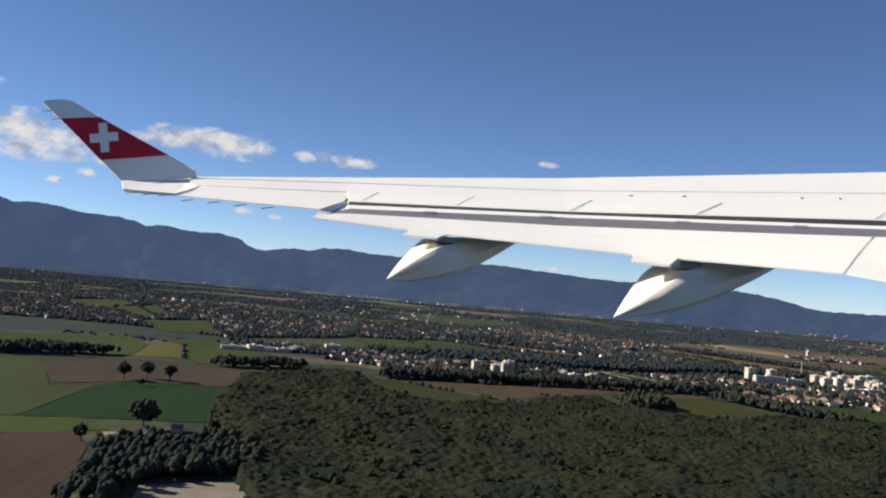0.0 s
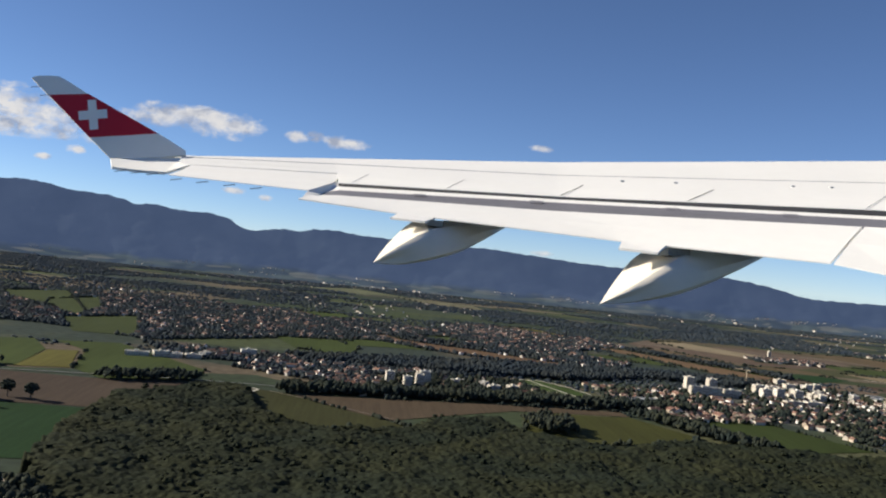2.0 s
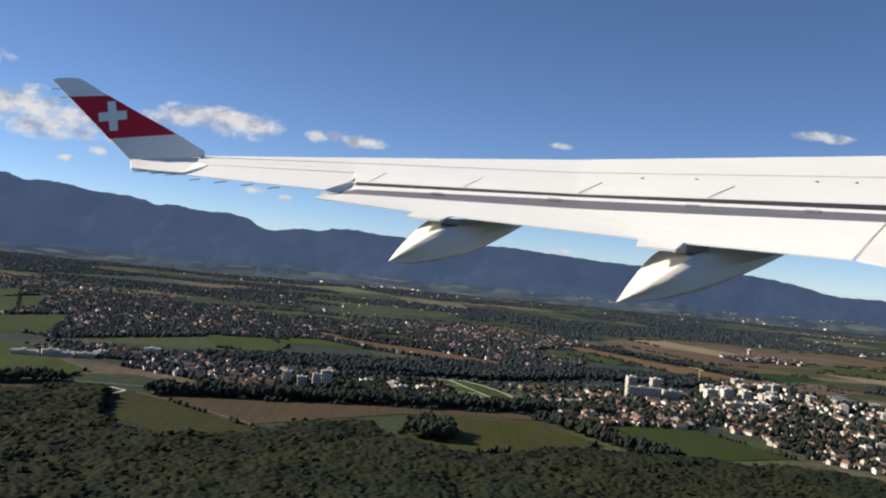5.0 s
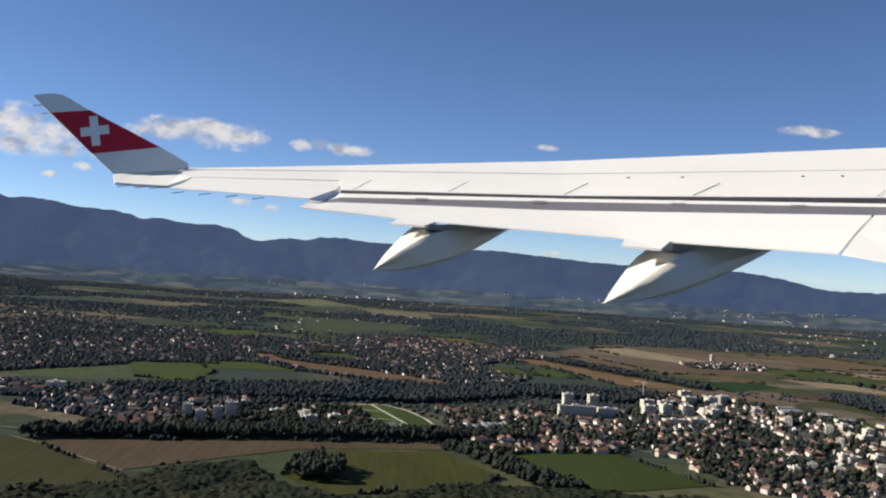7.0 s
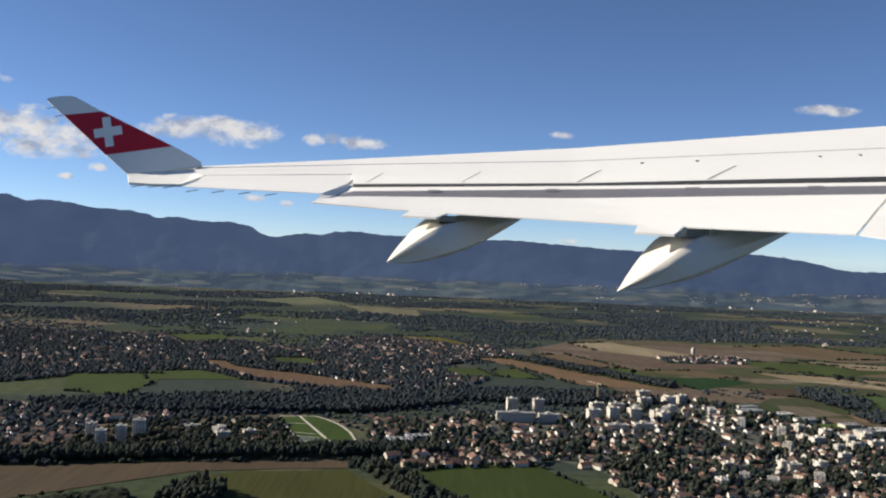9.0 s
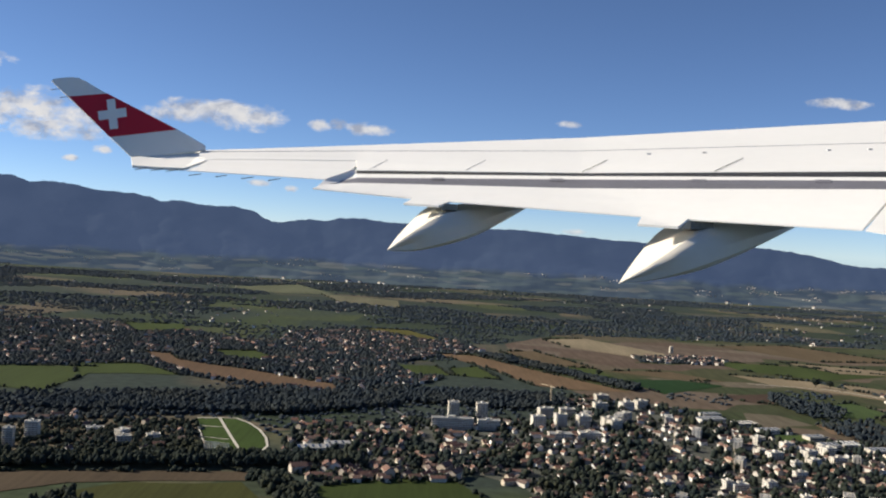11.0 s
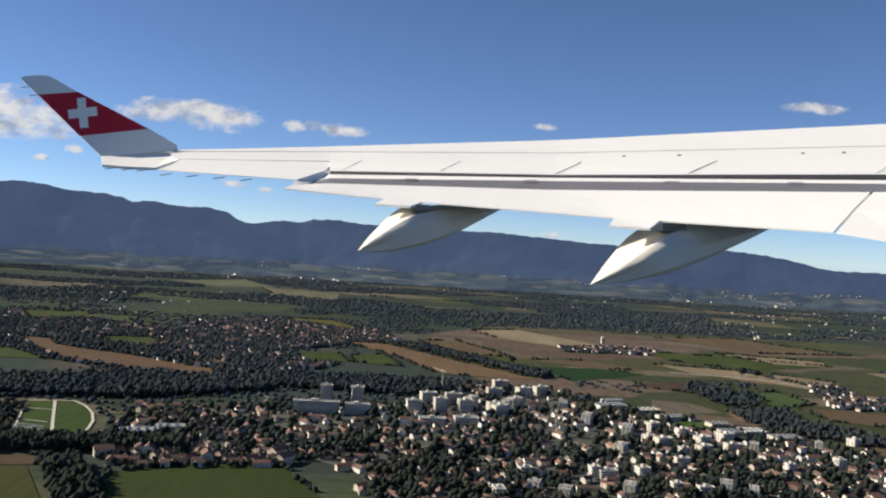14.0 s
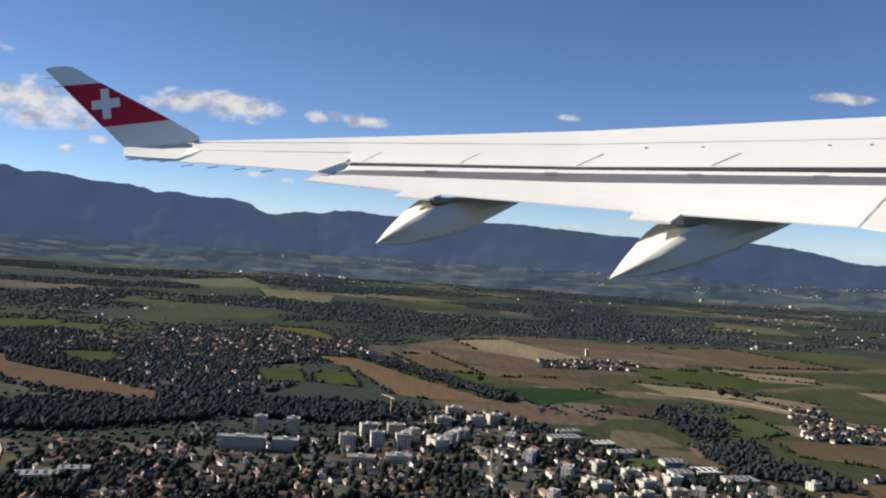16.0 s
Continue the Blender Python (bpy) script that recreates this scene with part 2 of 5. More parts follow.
# ---- ground, mountains ----
def build_ground():
    xs = np.concatenate([np.linspace(-5000, -800, 12), np.linspace(-700, 1000, 60), np.linspace(1100, 5000, 12)])
    ys = np.concatenate([np.linspace(-4000, -100, 12), np.linspace(0, 900, 20), np.linspace(960, 4400, 100)])
    X, Y = np.meshgrid(xs, ys)
    V = np.stack([X, Y, ground_z(X, Y)], -1).reshape(-1, 3)
    w = len(xs)
    i = (np.arange(len(ys) - 1)[:, None] * w + np.arange(w - 1)[None]).ravel()
    F = np.stack([i, i + 1, i + 1 + w, i + w], -1)
    tagged(new("ground", mesh_of("ground", V, F, M_GROUND, smooth=True)), "patchwork of meadow, stubble and dark wooded plain", "ground",
           kind="structure")


RIDGE = [(-4600, 478), (-2476, 348), (-2257, 324), (-2133, 303), (-2039, 277), (-1924, 245), (-1870, 243), (-1791, 216), (-1677, 225),
         (-1566, 212), (-1454, 192), (-1371, 190), (-1260, 185), (-1190, 174), (-1139, 152), (-1037, 166), (-966, 152), (-868, 145), (-771,
         150), (-686, 134), (-628, 105), (-584, 86), (-528, 84), (-445, 102), (-389, 109), (-318, 100), (-249, 123), (-136, 126), (-22,
         115), (147, 113), (404, 110), (662, 113), (894, 102), (1126, 88), (1476, 86), (1768, 93), (1916, 90), (2064, 75), (2184, 58),
         (2304, 32), (2424, 23), (2567, 28), (2961, 37), (5000, 17)]


def build_mountains():
    nx, ny = 520, 56
    xs, ss = np.linspace(-4600, 5000, nx), np.linspace(0, 1, ny)
    top = np.interp(xs, [a for a, _ in RIDGE], [b for _, b in RIDGE])
    wide = np.convolve(np.pad(top, 14, mode="edge"), np.ones(29) / 29, mode="valid")
    V = np.zeros((ny, nx, 3))
    for j, x in enumerate(xs):
        for i, s in enumerate(ss):
            base = -250.0
            rise = 0.25 * s + 0.75 * s ** 1.6
            spur = noise.fractal(Vector((x * 0.0036, s * 2.4, 3.0)), 0.9, 2.1, 5)
            fine = noise.fractal(Vector((x * 0.020, s * 4.0, 7.0)), 0.8, 2.1, 5)
            crest = wide[j] + (top[j] - wide[j]) * s ** 1.6
            z = base + (crest - base) * rise + fine * 5.5 * s
            V[i, j] = (x, 4395 + 255 * s - spur * 26 * math.sin(math.pi * s) - fine * 4 * (1 - s), z)
    i = (np.arange(ny - 1)[:, None] * nx + np.arange(nx - 1)[None]).ravel()
    F = np.stack([i, i + 1, i + 1 + nx, i + nx], -1)
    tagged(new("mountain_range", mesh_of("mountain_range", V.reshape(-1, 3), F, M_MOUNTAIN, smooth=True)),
           "long wooded mountain ridge in painted blue haze behind the plain", "mountain", kind="structure")
    return V


build_ground()
SLOPE = build_mountains()

# ---- fields ----
GREEN, PALE, DARKG, TAN, BROWN, YELLOW, PINK = ((0.042, 0.056, 0.017), (0.042, 0.053, 0.019), (0.015, 0.034, 0.012), (0.092, 0.068, 0.040),
                                                (0.052, 0.035, 0.026), (0.088, 0.080, 0.022), (0.056, 0.042, 0.031))
FIELDS = [
    ("brown ploughed field", BROWN, 20, [(-101.6, 188.5), (-65.7, 189.6), (-54, 199.3), (-47.1, 183.3), (-42.5, 157.8), (-36.4, 120.1), (-116.5, 110)]),
    ("bright green meadow strip", (0.044, 0.062, 0.017), 10, [(-111.1, 206), (-72.4, 206.2), (-58.1, 212.7), (-48, 200.8), (-65.7, 190.5), (-111.4, 188.8)]),
    ("dark green row crop", DARKG, 35, [(-69, 209.4), (-68.8, 258.3), (-62.5, 272.6), (-35.8, 274.8), (-31.5, 216.9), (-61.5, 211.8)]),
    ("pale green pasture", PALE, 60, [(-159.1, 300.1), (-114.2, 307.5), (-99.3, 308.4), (-77.7, 252.9), (-68.8, 258.3), (-69.8, 209.4), (-120.9, 206.4)]),
    ("pinkish bare field", PINK, 5, [(-98, 303), (-77.5, 323.8), (-38.9, 324.4), (-20.6, 331.8), (-35.8, 276.8), (-61.6, 273.8), (-79.1, 259.5)]),
    ("green meadow", GREEN, 15, [(-217.9, 372.1), (-144.3, 382), (-97.9, 409.3), (-83.5, 380.4), (-78.4, 335.3), (-188.4, 331.6)]),
    ("green meadow", GREEN, 40, [(-89, 409.1), (-65.8, 418.6), (-20.3, 363), (-20.5, 339.9), (-47.7, 325.1), (-61.2, 341.2), (-70.5, 386.8)]),
    ("yellow grain field", YELLOW, 40, [(-82.5, 379.4), (-72.6, 384.9), (-62.2, 341.2), (-78.4, 335.3)]),
    ("pale pasture", PALE, 10, [(-199.5, 637.5), (-171.5, 681.3), (-118.4, 544.5), (-136.9, 552.4), (-178.7, 592.5)]),
    ("pale pasture", PALE, 30, [(-118, 503.1), (-89.1, 542.3), (-66.5, 450.8), (-94.3, 446.3)]),
    ("pale meadow", PALE, 0, [(-157.7, 601.8), (-141.7, 651.6), (-118.8, 577.4), (-114.9, 517.6), (-143.8, 551.9)]),
    ("mown green field", GREEN, 20, [(-9.5, 505.6), (30.9, 516.8), (35.1, 491.9), (32.1, 452.3), (5.1, 459.3)]),
    ("tan stubble field", (0.070, 0.052, 0.034), 80, [(9, 324), (39, 332), (88, 344), (132.5, 351.5), (134, 342.5), (106.2, 337), (89.5, 332.3), (71, 317), (46.4, 295.2), (28.4, 308)]),
    ("green fallow field", (0.037, 0.038, 0.015), 70, [(-3.1, 332.3), (12.7, 328), (28.4, 310), (45.4, 294.3), (52.4, 283.4), (28.5, 274.7), (10.6, 289.8)]),
    ("yellow green hay field", (0.044, 0.046, 0.014), 70, [(103, 335.1), (120.7, 337.2), (132.8, 340.7), (147.9, 311.9), (142.5, 301.8), (103.8, 282.5), (88.8, 299.3), (91.1, 323.8)]),
    ("green pasture beside the village", (0.034, 0.047, 0.013), 50, [(152.1, 339.8), (169.9, 351.3), (189.4, 355.4), (209.1, 313.8), (183.2, 302.4), (159.6, 302.9)]),
    ("green meadow beside the wood", GREEN, 15, [(18.8, 522.2), (45.3, 531.8), (60.1, 519.2), (72, 505.3), (48.9, 502.7), (30, 495.2)]),
    ("brown stubble field", (0.105, 0.068, 0.042), 70, [(34.7, 572.4), (50.2, 570.8), (59.1, 551.5), (77.9, 539.8), (97.6, 531.4), (131.1, 508.5), (141.5, 503.5), (144.3, 487.4), (113, 492.4), (81.9, 506.8), (54.2, 538)]),
    ("brown stubble field", (0.118, 0.078, 0.046), 10, [(186.5, 626), (210.8, 625.9), (246.3, 570.7), (280.3, 523.3), (248.6, 523.2), (233.7, 529.3), (213.6, 581.7)]),
    ("green meadow", GREEN, 30, [(166.1, 572), (187.5, 576.2), (194.3, 546.8), (177.7, 538.1)]),
    ("green meadow", GREEN, 0, [(194, 569.8), (209.9, 582), (219.6, 541.3), (196.2, 547.6)]),
    ("tan stubble strip", TAN, 20, [(227.5, 652), (250.5, 661.7), (274.1, 605.4), (247.2, 603.6)]),
    ("pale tan strip", (0.19, 0.155, 0.10), 15, [(264.1, 732.4), (297.9, 752.3), (344.1, 673.5), (311.5, 660.1), (276.6, 692.4)]),
    ("green beet field", DARKG, 45, [(282.7, 563.3), (315.2, 571.9), (336.6, 560.3), (295.3, 523.7)]),
    ("tan stubble strip", TAN, 10, [(278.8, 591.3), (318.5, 601.8), (341, 573.8), (315.1, 573.7)]),
    ("green meadow", GREEN, 60, [(251.8, 600.5), (276.9, 597), (283.8, 550.4), (273.7, 531.7), (259.4, 573)]),
    ("pale tan field", (0.19, 0.15, 0.095), 70, [(352.3, 602.2), (392.4, 593.1), (427.4, 519.6), (397.5, 550.3), (364.2, 573.5)]),
    ("brown ploughed field", BROWN, 0, [(323.2, 529.3), (356.9, 542.1), (354.5, 505.8), (330.2, 515.4)]),
    ("green meadow", (0.05, 0.073, 0.027), 20, [(353.7, 504), (386.2, 527.3), (391.5, 497.1), (373.7, 485.1), (351.1, 494.1)]),
    ("green meadow", GREEN, 20, [(358.6, 659), (408.1, 655.3), (465.4, 635.5), (405.2, 598.8), (366.6, 622.8)]),
    ("brown field", (0.15, 0.105, 0.07), 80, [(342.5, 467.6), (365.7, 473.7), (370.9, 448.5), (341.7, 448.5)]),
    ("bright green sports field", (0.06, 0.088, 0.026), 80, [(313.9, 440.2), (335.4, 446), (332.7, 434.8), (314.3, 429.5)]),
    ("tan stubble field", TAN, 60, [(379.4, 484.9), (399.1, 485.6), (446.6, 467.3), (430.3, 440.3), (380.2, 459.3)]),
    ("tan stubble field", TAN, 60, [(370.8, 428.2), (422.1, 428.1), (431.1, 395.7), (366.7, 399)]),
    ("yellow rape field", YELLOW, 25, [(137.8, 742.8), (170.5, 742.6), (196.8, 688.4), (178.1, 692.3)]),
    ("green pasture", GREEN, 25, [(63, 588.6), (89, 596.4), (104.7, 573), (90.5, 558.5)]),
    ("green pasture", GREEN, 45, [(-16.7, 698.1), (23.1, 704.5), (29.9, 667.1), (5.4, 652.5)]),
    ("green pasture", DARKG, 45, [(174.4, 488.3), (199.7, 489), (207.3, 469.7), (183.8, 472.2)]),
    ("tan field", TAN, 30, [(392.4, 751.2), (456, 779.1), (508.8, 705.2), (438.8, 686.8)]),
    ("tan field", (0.19, 0.15, 0.095), 30, [(473.2, 615.6), (546.2, 615.3), (557.2, 559.2), (481.9, 561.5)]),
    ("green meadow", GREEN, 30, [(453.1, 560.4), (527, 550.7), (525.5, 503.4), (448.8, 520.9)]),
    ("pale stubble strip", (0.17, 0.135, 0.088), 30, [(408.7, 673.3), (468.6, 656.2), (461.8, 633.3), (427.2, 632.3)]),
    ("pale stubble strip", (0.17, 0.135, 0.088), 65, [(408.1, 588.2), (434, 569.8), (424.1, 553.1), (405.7, 566.7)]),
    ("wide pale meadow", (0.10, 0.105, 0.062), 20, [(-34.6, 1096.9), (22.7, 1250), (86.9, 1065.7), (29.9, 1038)]),
    ("wide pale meadow", (0.12, 0.112, 0.070), 50, [(72, 1062), (154.6, 1022.8), (158.8, 931.7), (98.4, 966.1)]),
]
FARMLAND = [(233.3, 563.7), (256.3, 506), (292.2, 480.5), (335.4, 409.1), (604.9, 374.7), (731.7, 631.4), (553.9, 792.9), (287.4, 780.4), (234.6, 693.2)]
tagged(new("farmland", mesh_of("farmland", [(a, q, 0.05) for a, q in FARMLAND], [tuple(range(len(FARMLAND)))], farmland_material())),
       "strips of meadow, stubble and bare soil beyond the town", "farmland", kind="structure")
FIELD_POLYS = [f[3] for f in FIELDS]
for k, (label, colour, turn, poly) in enumerate(FIELDS):
    colour = tuple(1.18 * v for v in colour)
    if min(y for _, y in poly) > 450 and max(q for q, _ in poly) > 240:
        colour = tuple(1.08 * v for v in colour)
    verts = [(x, y, float(ground_z(x, y)) + 0.12 + 0.0035 * k) for x, y in poly]
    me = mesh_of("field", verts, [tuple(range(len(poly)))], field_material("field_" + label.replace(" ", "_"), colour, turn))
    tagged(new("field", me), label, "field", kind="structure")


# ---- trees ----
def crown_shapes(sub, count, rough):
    """Uneven leafy crowns of radius one, flat below."""
    made = []
    for k in range(count):
        bm = bmesh.new()
        bmesh.ops.create_icosphere(bm, subdivisions=sub, radius=1.0)
        for v in bm.verts:
            d = v.co.normalized()
            r = 1 + rough * noise.noise(d * 1.7 + Vector((k * 9.1, 0, 0))) + rough * 0.8 * noise.noise(d * 4.3 + Vector((0, k * 5.7, 0)))
            v.co = d * r
            if v.co.z < -0.55:
                v.co.z = -0.55 + (v.co.z + 0.55) * 0.3
        bm.verts.index_update()
        made.append((np.array([v.co[:] for v in bm.verts]), np.array([[v.index for v in f.verts] for f in bm.faces])))
        bm.free()
    return made


CROWN_LOW = crown_shapes(1, 7, 0.5)


def clump_shapes(count, pieces):
    """Broad crowns built of several leafy clumps, with gaps between them."""
    g = np.random.default_rng(77)
    made = []
    for k in range(count):
        vs, fs, n = [], [], 0
        for i in range(pieces):
            V, F = CROWN_LOW[(k + i) % len(CROWN_LOW)]
            a, r = i * 2.4 + g.uniform(0, 1), (0.25 + 0.4 * g.random()) if i else 0.0
            c = np.array([math.cos(a) * r, math.sin(a) * r, g.uniform(-0.25, 0.4)])
            vs.append(V * g.uniform(0.42, 0.66) * np.array([1, 1, 0.9]) + c)
            fs.append(F + n)
            n += len(V)
        made.append((np.concatenate(vs), np.concatenate(fs)))
    return made


CROWN_CLUMP, CROWN_TRIO = clump_shapes(7, 5), clump_shapes(7, 3)


def crowns(name, shapes, xs, ys, rs, rng, tall=1.1, lift=0.75, canopy=0.0):
    vs, fs, n = [], [], 0
    pick = rng.integers(0, len(shapes), len(xs))
    turn = rng.uniform(0, 2 * np.pi, len(xs))
    up = rng.uniform(0.85, 1.25, len(xs)) * tall
    for s, (V, F) in enumerate(shapes):
        i = np.where(pick == s)[0]
        if not len(i):
            continue
        c, sn = np.cos(turn[i])[:, None], np.sin(turn[i])[:, None]
        x = (V[None, :, 0] * c - V[None, :, 1] * sn) * rs[i][:, None] + xs[i][:, None]
        y = (V[None, :, 0] * sn + V[None, :, 1] * c) * rs[i][:, None] + ys[i][:, None]
        z = (V[None, :, 2] * up[i][:, None] + lift) * rs[i][:, None] + ground_z(xs[i], ys[i])[:, None]
        if canopy:
            swell = 0.7 * np.sin(xs[i] * 0.21 + 1.3 * np.sin(ys[i] * 0.13)) + 0.6 * np.sin(ys[i] * 0.33 + xs[i] * 0.09)
            z += (canopy + swell + turn[i] * 0.16 - (up[i] * 0.95 + lift) * rs[i])[:, None]
        vs.append(np.stack([x, y, z], -1).reshape(-1, 3))
        fs.append((F[None] + (np.arange(len(i)) * len(V))[:, None, None] + n).reshape(-1, 3))
        n += len(i) * len(V)
    return np.concatenate(vs), np.concatenate(fs)


def woods(name, label, xs, ys, rs, rng, shapes, mat, tall=1.1, lift=0.75, canopy=0.0):
    V, F = crowns(name, shapes, np.asarray(xs), np.asarray(ys), np.asarray(rs), rng, tall, lift, canopy)
    return tagged(new(name, mesh_of(name, V, F, mat)), label, "trees", kind="stuff")


def spread(poly, step, rng, jitter=0.45):
    xs0, ys0 = [p[0] for p in poly], [p[1] for p in poly]
    gx, gy = np.meshgrid(np.arange(min(xs0), max(xs0), step), np.arange(min(ys0), max(ys0), step))
    x = gx.ravel() + rng.uniform(-jitter, jitter, gx.size) * step
    y = gy.ravel() + rng.uniform(-jitter, jitter, gx.size) * step
    keep = inside(poly, x, y)
    return x[keep], y[keep]


def in_fields(x, y):
    hit = np.zeros(np.shape(x), bool)
    for p in FIELD_POLYS:
        hit |= inside(p, x, y)
    return hit


rng = np.random.default_rng(4)
FOREST = [(-10.2, 135.3), (-16, 167.3), (-29.5, 213.8), (-33.7, 246.9), (-32.9, 292.1), (-11, 326.7), (-1.3, 324.3), (9.8, 281.9), (28.6, 264.8), (50.5, 273.6), (60.7, 296.7), (78.8, 307.6),
          (86.8, 289.2), (103.9, 271.2), (141.2, 294.4), (159.3, 292.7), (215.7, 286.8), (232.8, 265.4), (242.5, 216.5), (121.8, 167.9), (39.8, 127.2)]


def soft_noise(x, y, size, seed):
    """Smooth random relief between -1 and 1, with bumps of the given size."""
    table = np.random.default_rng(seed).uniform(-1, 1, (256, 256))
    u, v = x / size, y / size
    i, j = np.floor(u).astype(int), np.floor(v).astype(int)
    s, t = u - i, v - j
    s, t = s * s * (3 - 2 * s), t * t * (3 - 2 * t)
    a, b2 = table[i % 256, j % 256], table[(i + 1) % 256, j % 256]
    c2, d2 = table[i % 256, (j + 1) % 256], table[(i + 1) % 256, (j + 1) % 256]
    return (a * (1 - s) + b2 * s) * (1 - t) + (c2 * (1 - s) + d2 * s) * t


def canopy(poly, step, cell, height, seed):
    xs0, ys0 = [p[0] for p in poly], [p[1] for p in poly]
    gx, gy = np.arange(min(xs0) - 1, max(xs0) + 1, step), np.arange(min(ys0) - 1, max(ys0) + 1, step)
    X, Y = np.meshgrid(gx, gy)
    shift = np.random.default_rng(seed)
    jit, siz = shift.uniform(0.05, 0.95, (512, 512, 2)), shift.uniform(0.7, 1.5, (512, 512))
    wx, wy = X + soft_noise(X, Y, 0.9, seed + 5) * 0.35, Y + soft_noise(X, Y, 0.9, seed + 6) * 0.35
    ci, cj = np.floor(wx / cell).astype(int), np.floor(wy / cell).astype(int)
    Z = np.full(X.shape, -9.0)
    for a in (-1, 0, 1):
        for q in (-1, 0, 1):
            ii, jj = (ci + a) % 512, (cj + q) % 512
            px, py, s = (ci + a + jit[ii, jj, 0]) * cell, (cj + q + jit[ii, jj, 1]) * cell, siz[ii, jj]
            d = ((wx - px) ** 2 + (wy - py) ** 2) / (cell * 0.85 * s) ** 2
            Z = np.maximum(Z, 0.42 * s - 0.40 * np.minimum(d, 2.0))
    Z = height + Z + 0.55 * soft_noise(X, Y, 6.0, seed + 1) + 0.6 * soft_noise(X, Y, 17.0, seed + 2) + 0.26 * soft_noise(X, Y, 0.95, seed + 3) + 0.20 * soft_noise(X, Y, 0.5, seed + 4)
    hit = inside(poly, X + soft_noise(X, Y, 2.2, seed + 7) * 1.6, Y + soft_noise(X, Y, 2.2, seed + 8) * 1.6)
    Z = np.where(hit, np.maximum(Z, 0.6), 0.0)
    w = X.shape[1]
    q = (np.arange(X.shape[0] - 1)[:, None] * w + np.arange(w - 1)[None])
    keep = (hit[:-1, :-1] | hit[1:, :-1] | hit[:-1, 1:] | hit[1:, 1:])
    q = q[keep]
    F = np.stack([q, q + 1, q + 1 + w, q + w], -1)
    V = np.stack([X, Y, Z], -1).reshape(-1, 3)
    used = np.unique(F)
    back = np.zeros(len(V), int)
    back[used] = np.arange(len(used))
    return V[used], back[F]


V, F = canopy(FOREST, 0.40, 1.6, 2.2, 31)
tagged(new("forest", mesh_of("forest", V, F, M_CANOPY)), "dense dark green broadleaf forest seen from above", "trees", kind="stuff")
x, y = spread(FOREST, 4.6, rng, 0.8)
woods("forest_crowns", "taller crowns standing out of the forest", x, y, rng.uniform(0.6, 1.1, len(x)), rng, CROWN_CLUMP, M_CANOPY, 0.7, 1.0, 2.45)
BELTS = [
    ("tree_belt", "shady belt of trees beside a stubble field", [(9, 327), (40, 335), (90, 347), (133, 355), (165, 361), (160, 371), (131, 366), (91, 357), (40, 346), (9, 338)], 1.6),
    ("hedge_trees", "line of trees between two hay fields", [(133.9, 344.9), (142.5, 346.3), (157.8, 316.3), (171.4, 297.1), (159.5, 296.5), (148, 315.3)], 1.6),
    ("copse", "small round copse in a hay field", [(89.5, 297), (90.5, 311), (97, 316), (105, 309), (105, 297), (98, 293)], 1.6),
    ("farm_trees", "dark trees round a farm yard", [(-46.2, 181.3), (-40.4, 168.5), (-40.2, 143.2), (-32.1, 144.4), (-30.3, 159.7), (-14.1, 168.5), (-14.5, 183.4), (-24.4, 195.4), (-31.6, 186), (-39.5, 186.3)], 1.6),
    ("meadow_hedge", "dark hedge of bushes across meadows", [(-164, 323.5), (-112.5, 331.3), (-83.3, 339.1), (-85.3, 331.2), (-113.9, 315.2), (-163.9, 310.1)], 1.6),
    ("meadow_trees", "clump of trees between meadows", [(-50.6, 327), (-34.1, 334.8), (-24.4, 341.9), (-16.8, 336.1), (-30.3, 327.3), (-45.7, 321.3)], 1.6),
    ("valley_wood", "dark strip of wood along a stream", [(0.7, 430.1), (31.7, 441.1), (64.1, 455.7), (104.2, 470.8), (147.2, 479), (175.6, 462.5), (152, 444), (127.9, 430), (95.5, 425.6), (62.6, 416.9), (20.9, 417.8)], 1.6),
    ("valley_wood", "dark wood behind the apartment blocks", [(147.2, 451.6), (169.8, 467.6), (223.3, 463.9), (245.5, 482.9), (235.9, 500.8), (192, 499.6), (147.2, 478.1)], 1.6),
    ("field_trees", "row of trees beside the brown field", [(57.1, 562.4), (74.8, 549.1), (97.5, 537), (119.6, 521), (131.1, 514), (125.3, 529.7), (95.3, 550.9), (72.8, 561.9), (56.1, 575.2)], 1.6),
    ("field_trees", "row of trees between stubble fields", [(210.8, 628.7), (222.9, 628.8), (282.9, 544.8), (287.7, 534.7), (281.3, 525.2), (246.3, 578.2)], 1.6),
    ("river_wood", "dark wood beside meadows", [(358.8, 478.6), (372.1, 500.8), (349.5, 536.6), (341, 510.9), (346.9, 474.8)], 2.3),
    ("river_wood", "dark wood along a lane", [(341.6, 466.6), (346.3, 427.3), (380.7, 410.6), (382.3, 432), (365.4, 448.8), (370.8, 474.7)], 2.3),
]
for name, label, poly, step in BELTS:
    x, y = spread(poly, step, rng)
    near = y.max() < 400
    woods(name, label, x, y, rng.uniform(0.85, 1.45, len(x)) * (1.0 if near else 1.1), rng, CROWN_CLUMP if near else CROWN_TRIO, M_LEAF if y.max() < 470 else M_LEAF_FAR_HAZE, 1.5 if near else 1.2,
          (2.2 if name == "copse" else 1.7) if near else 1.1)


YARD = [(-48.8, 198.4), (-38.4, 201), (-27.3, 201.5), (-32.6, 191.2), (-43.9, 187.3)]
for poly in (YARD, [(-31.1, 157.3), (-14, 166.3), (-12.5, 151.3), (-29.6, 144.7)]):
    tagged(new("farm_yard", mesh_of("farm_yard", [(a, q, 0.2) for a, q in poly], [tuple(range(len(poly)))], M_YARD)), "pale trodden farm yard among trees", "yard", kind="structure")


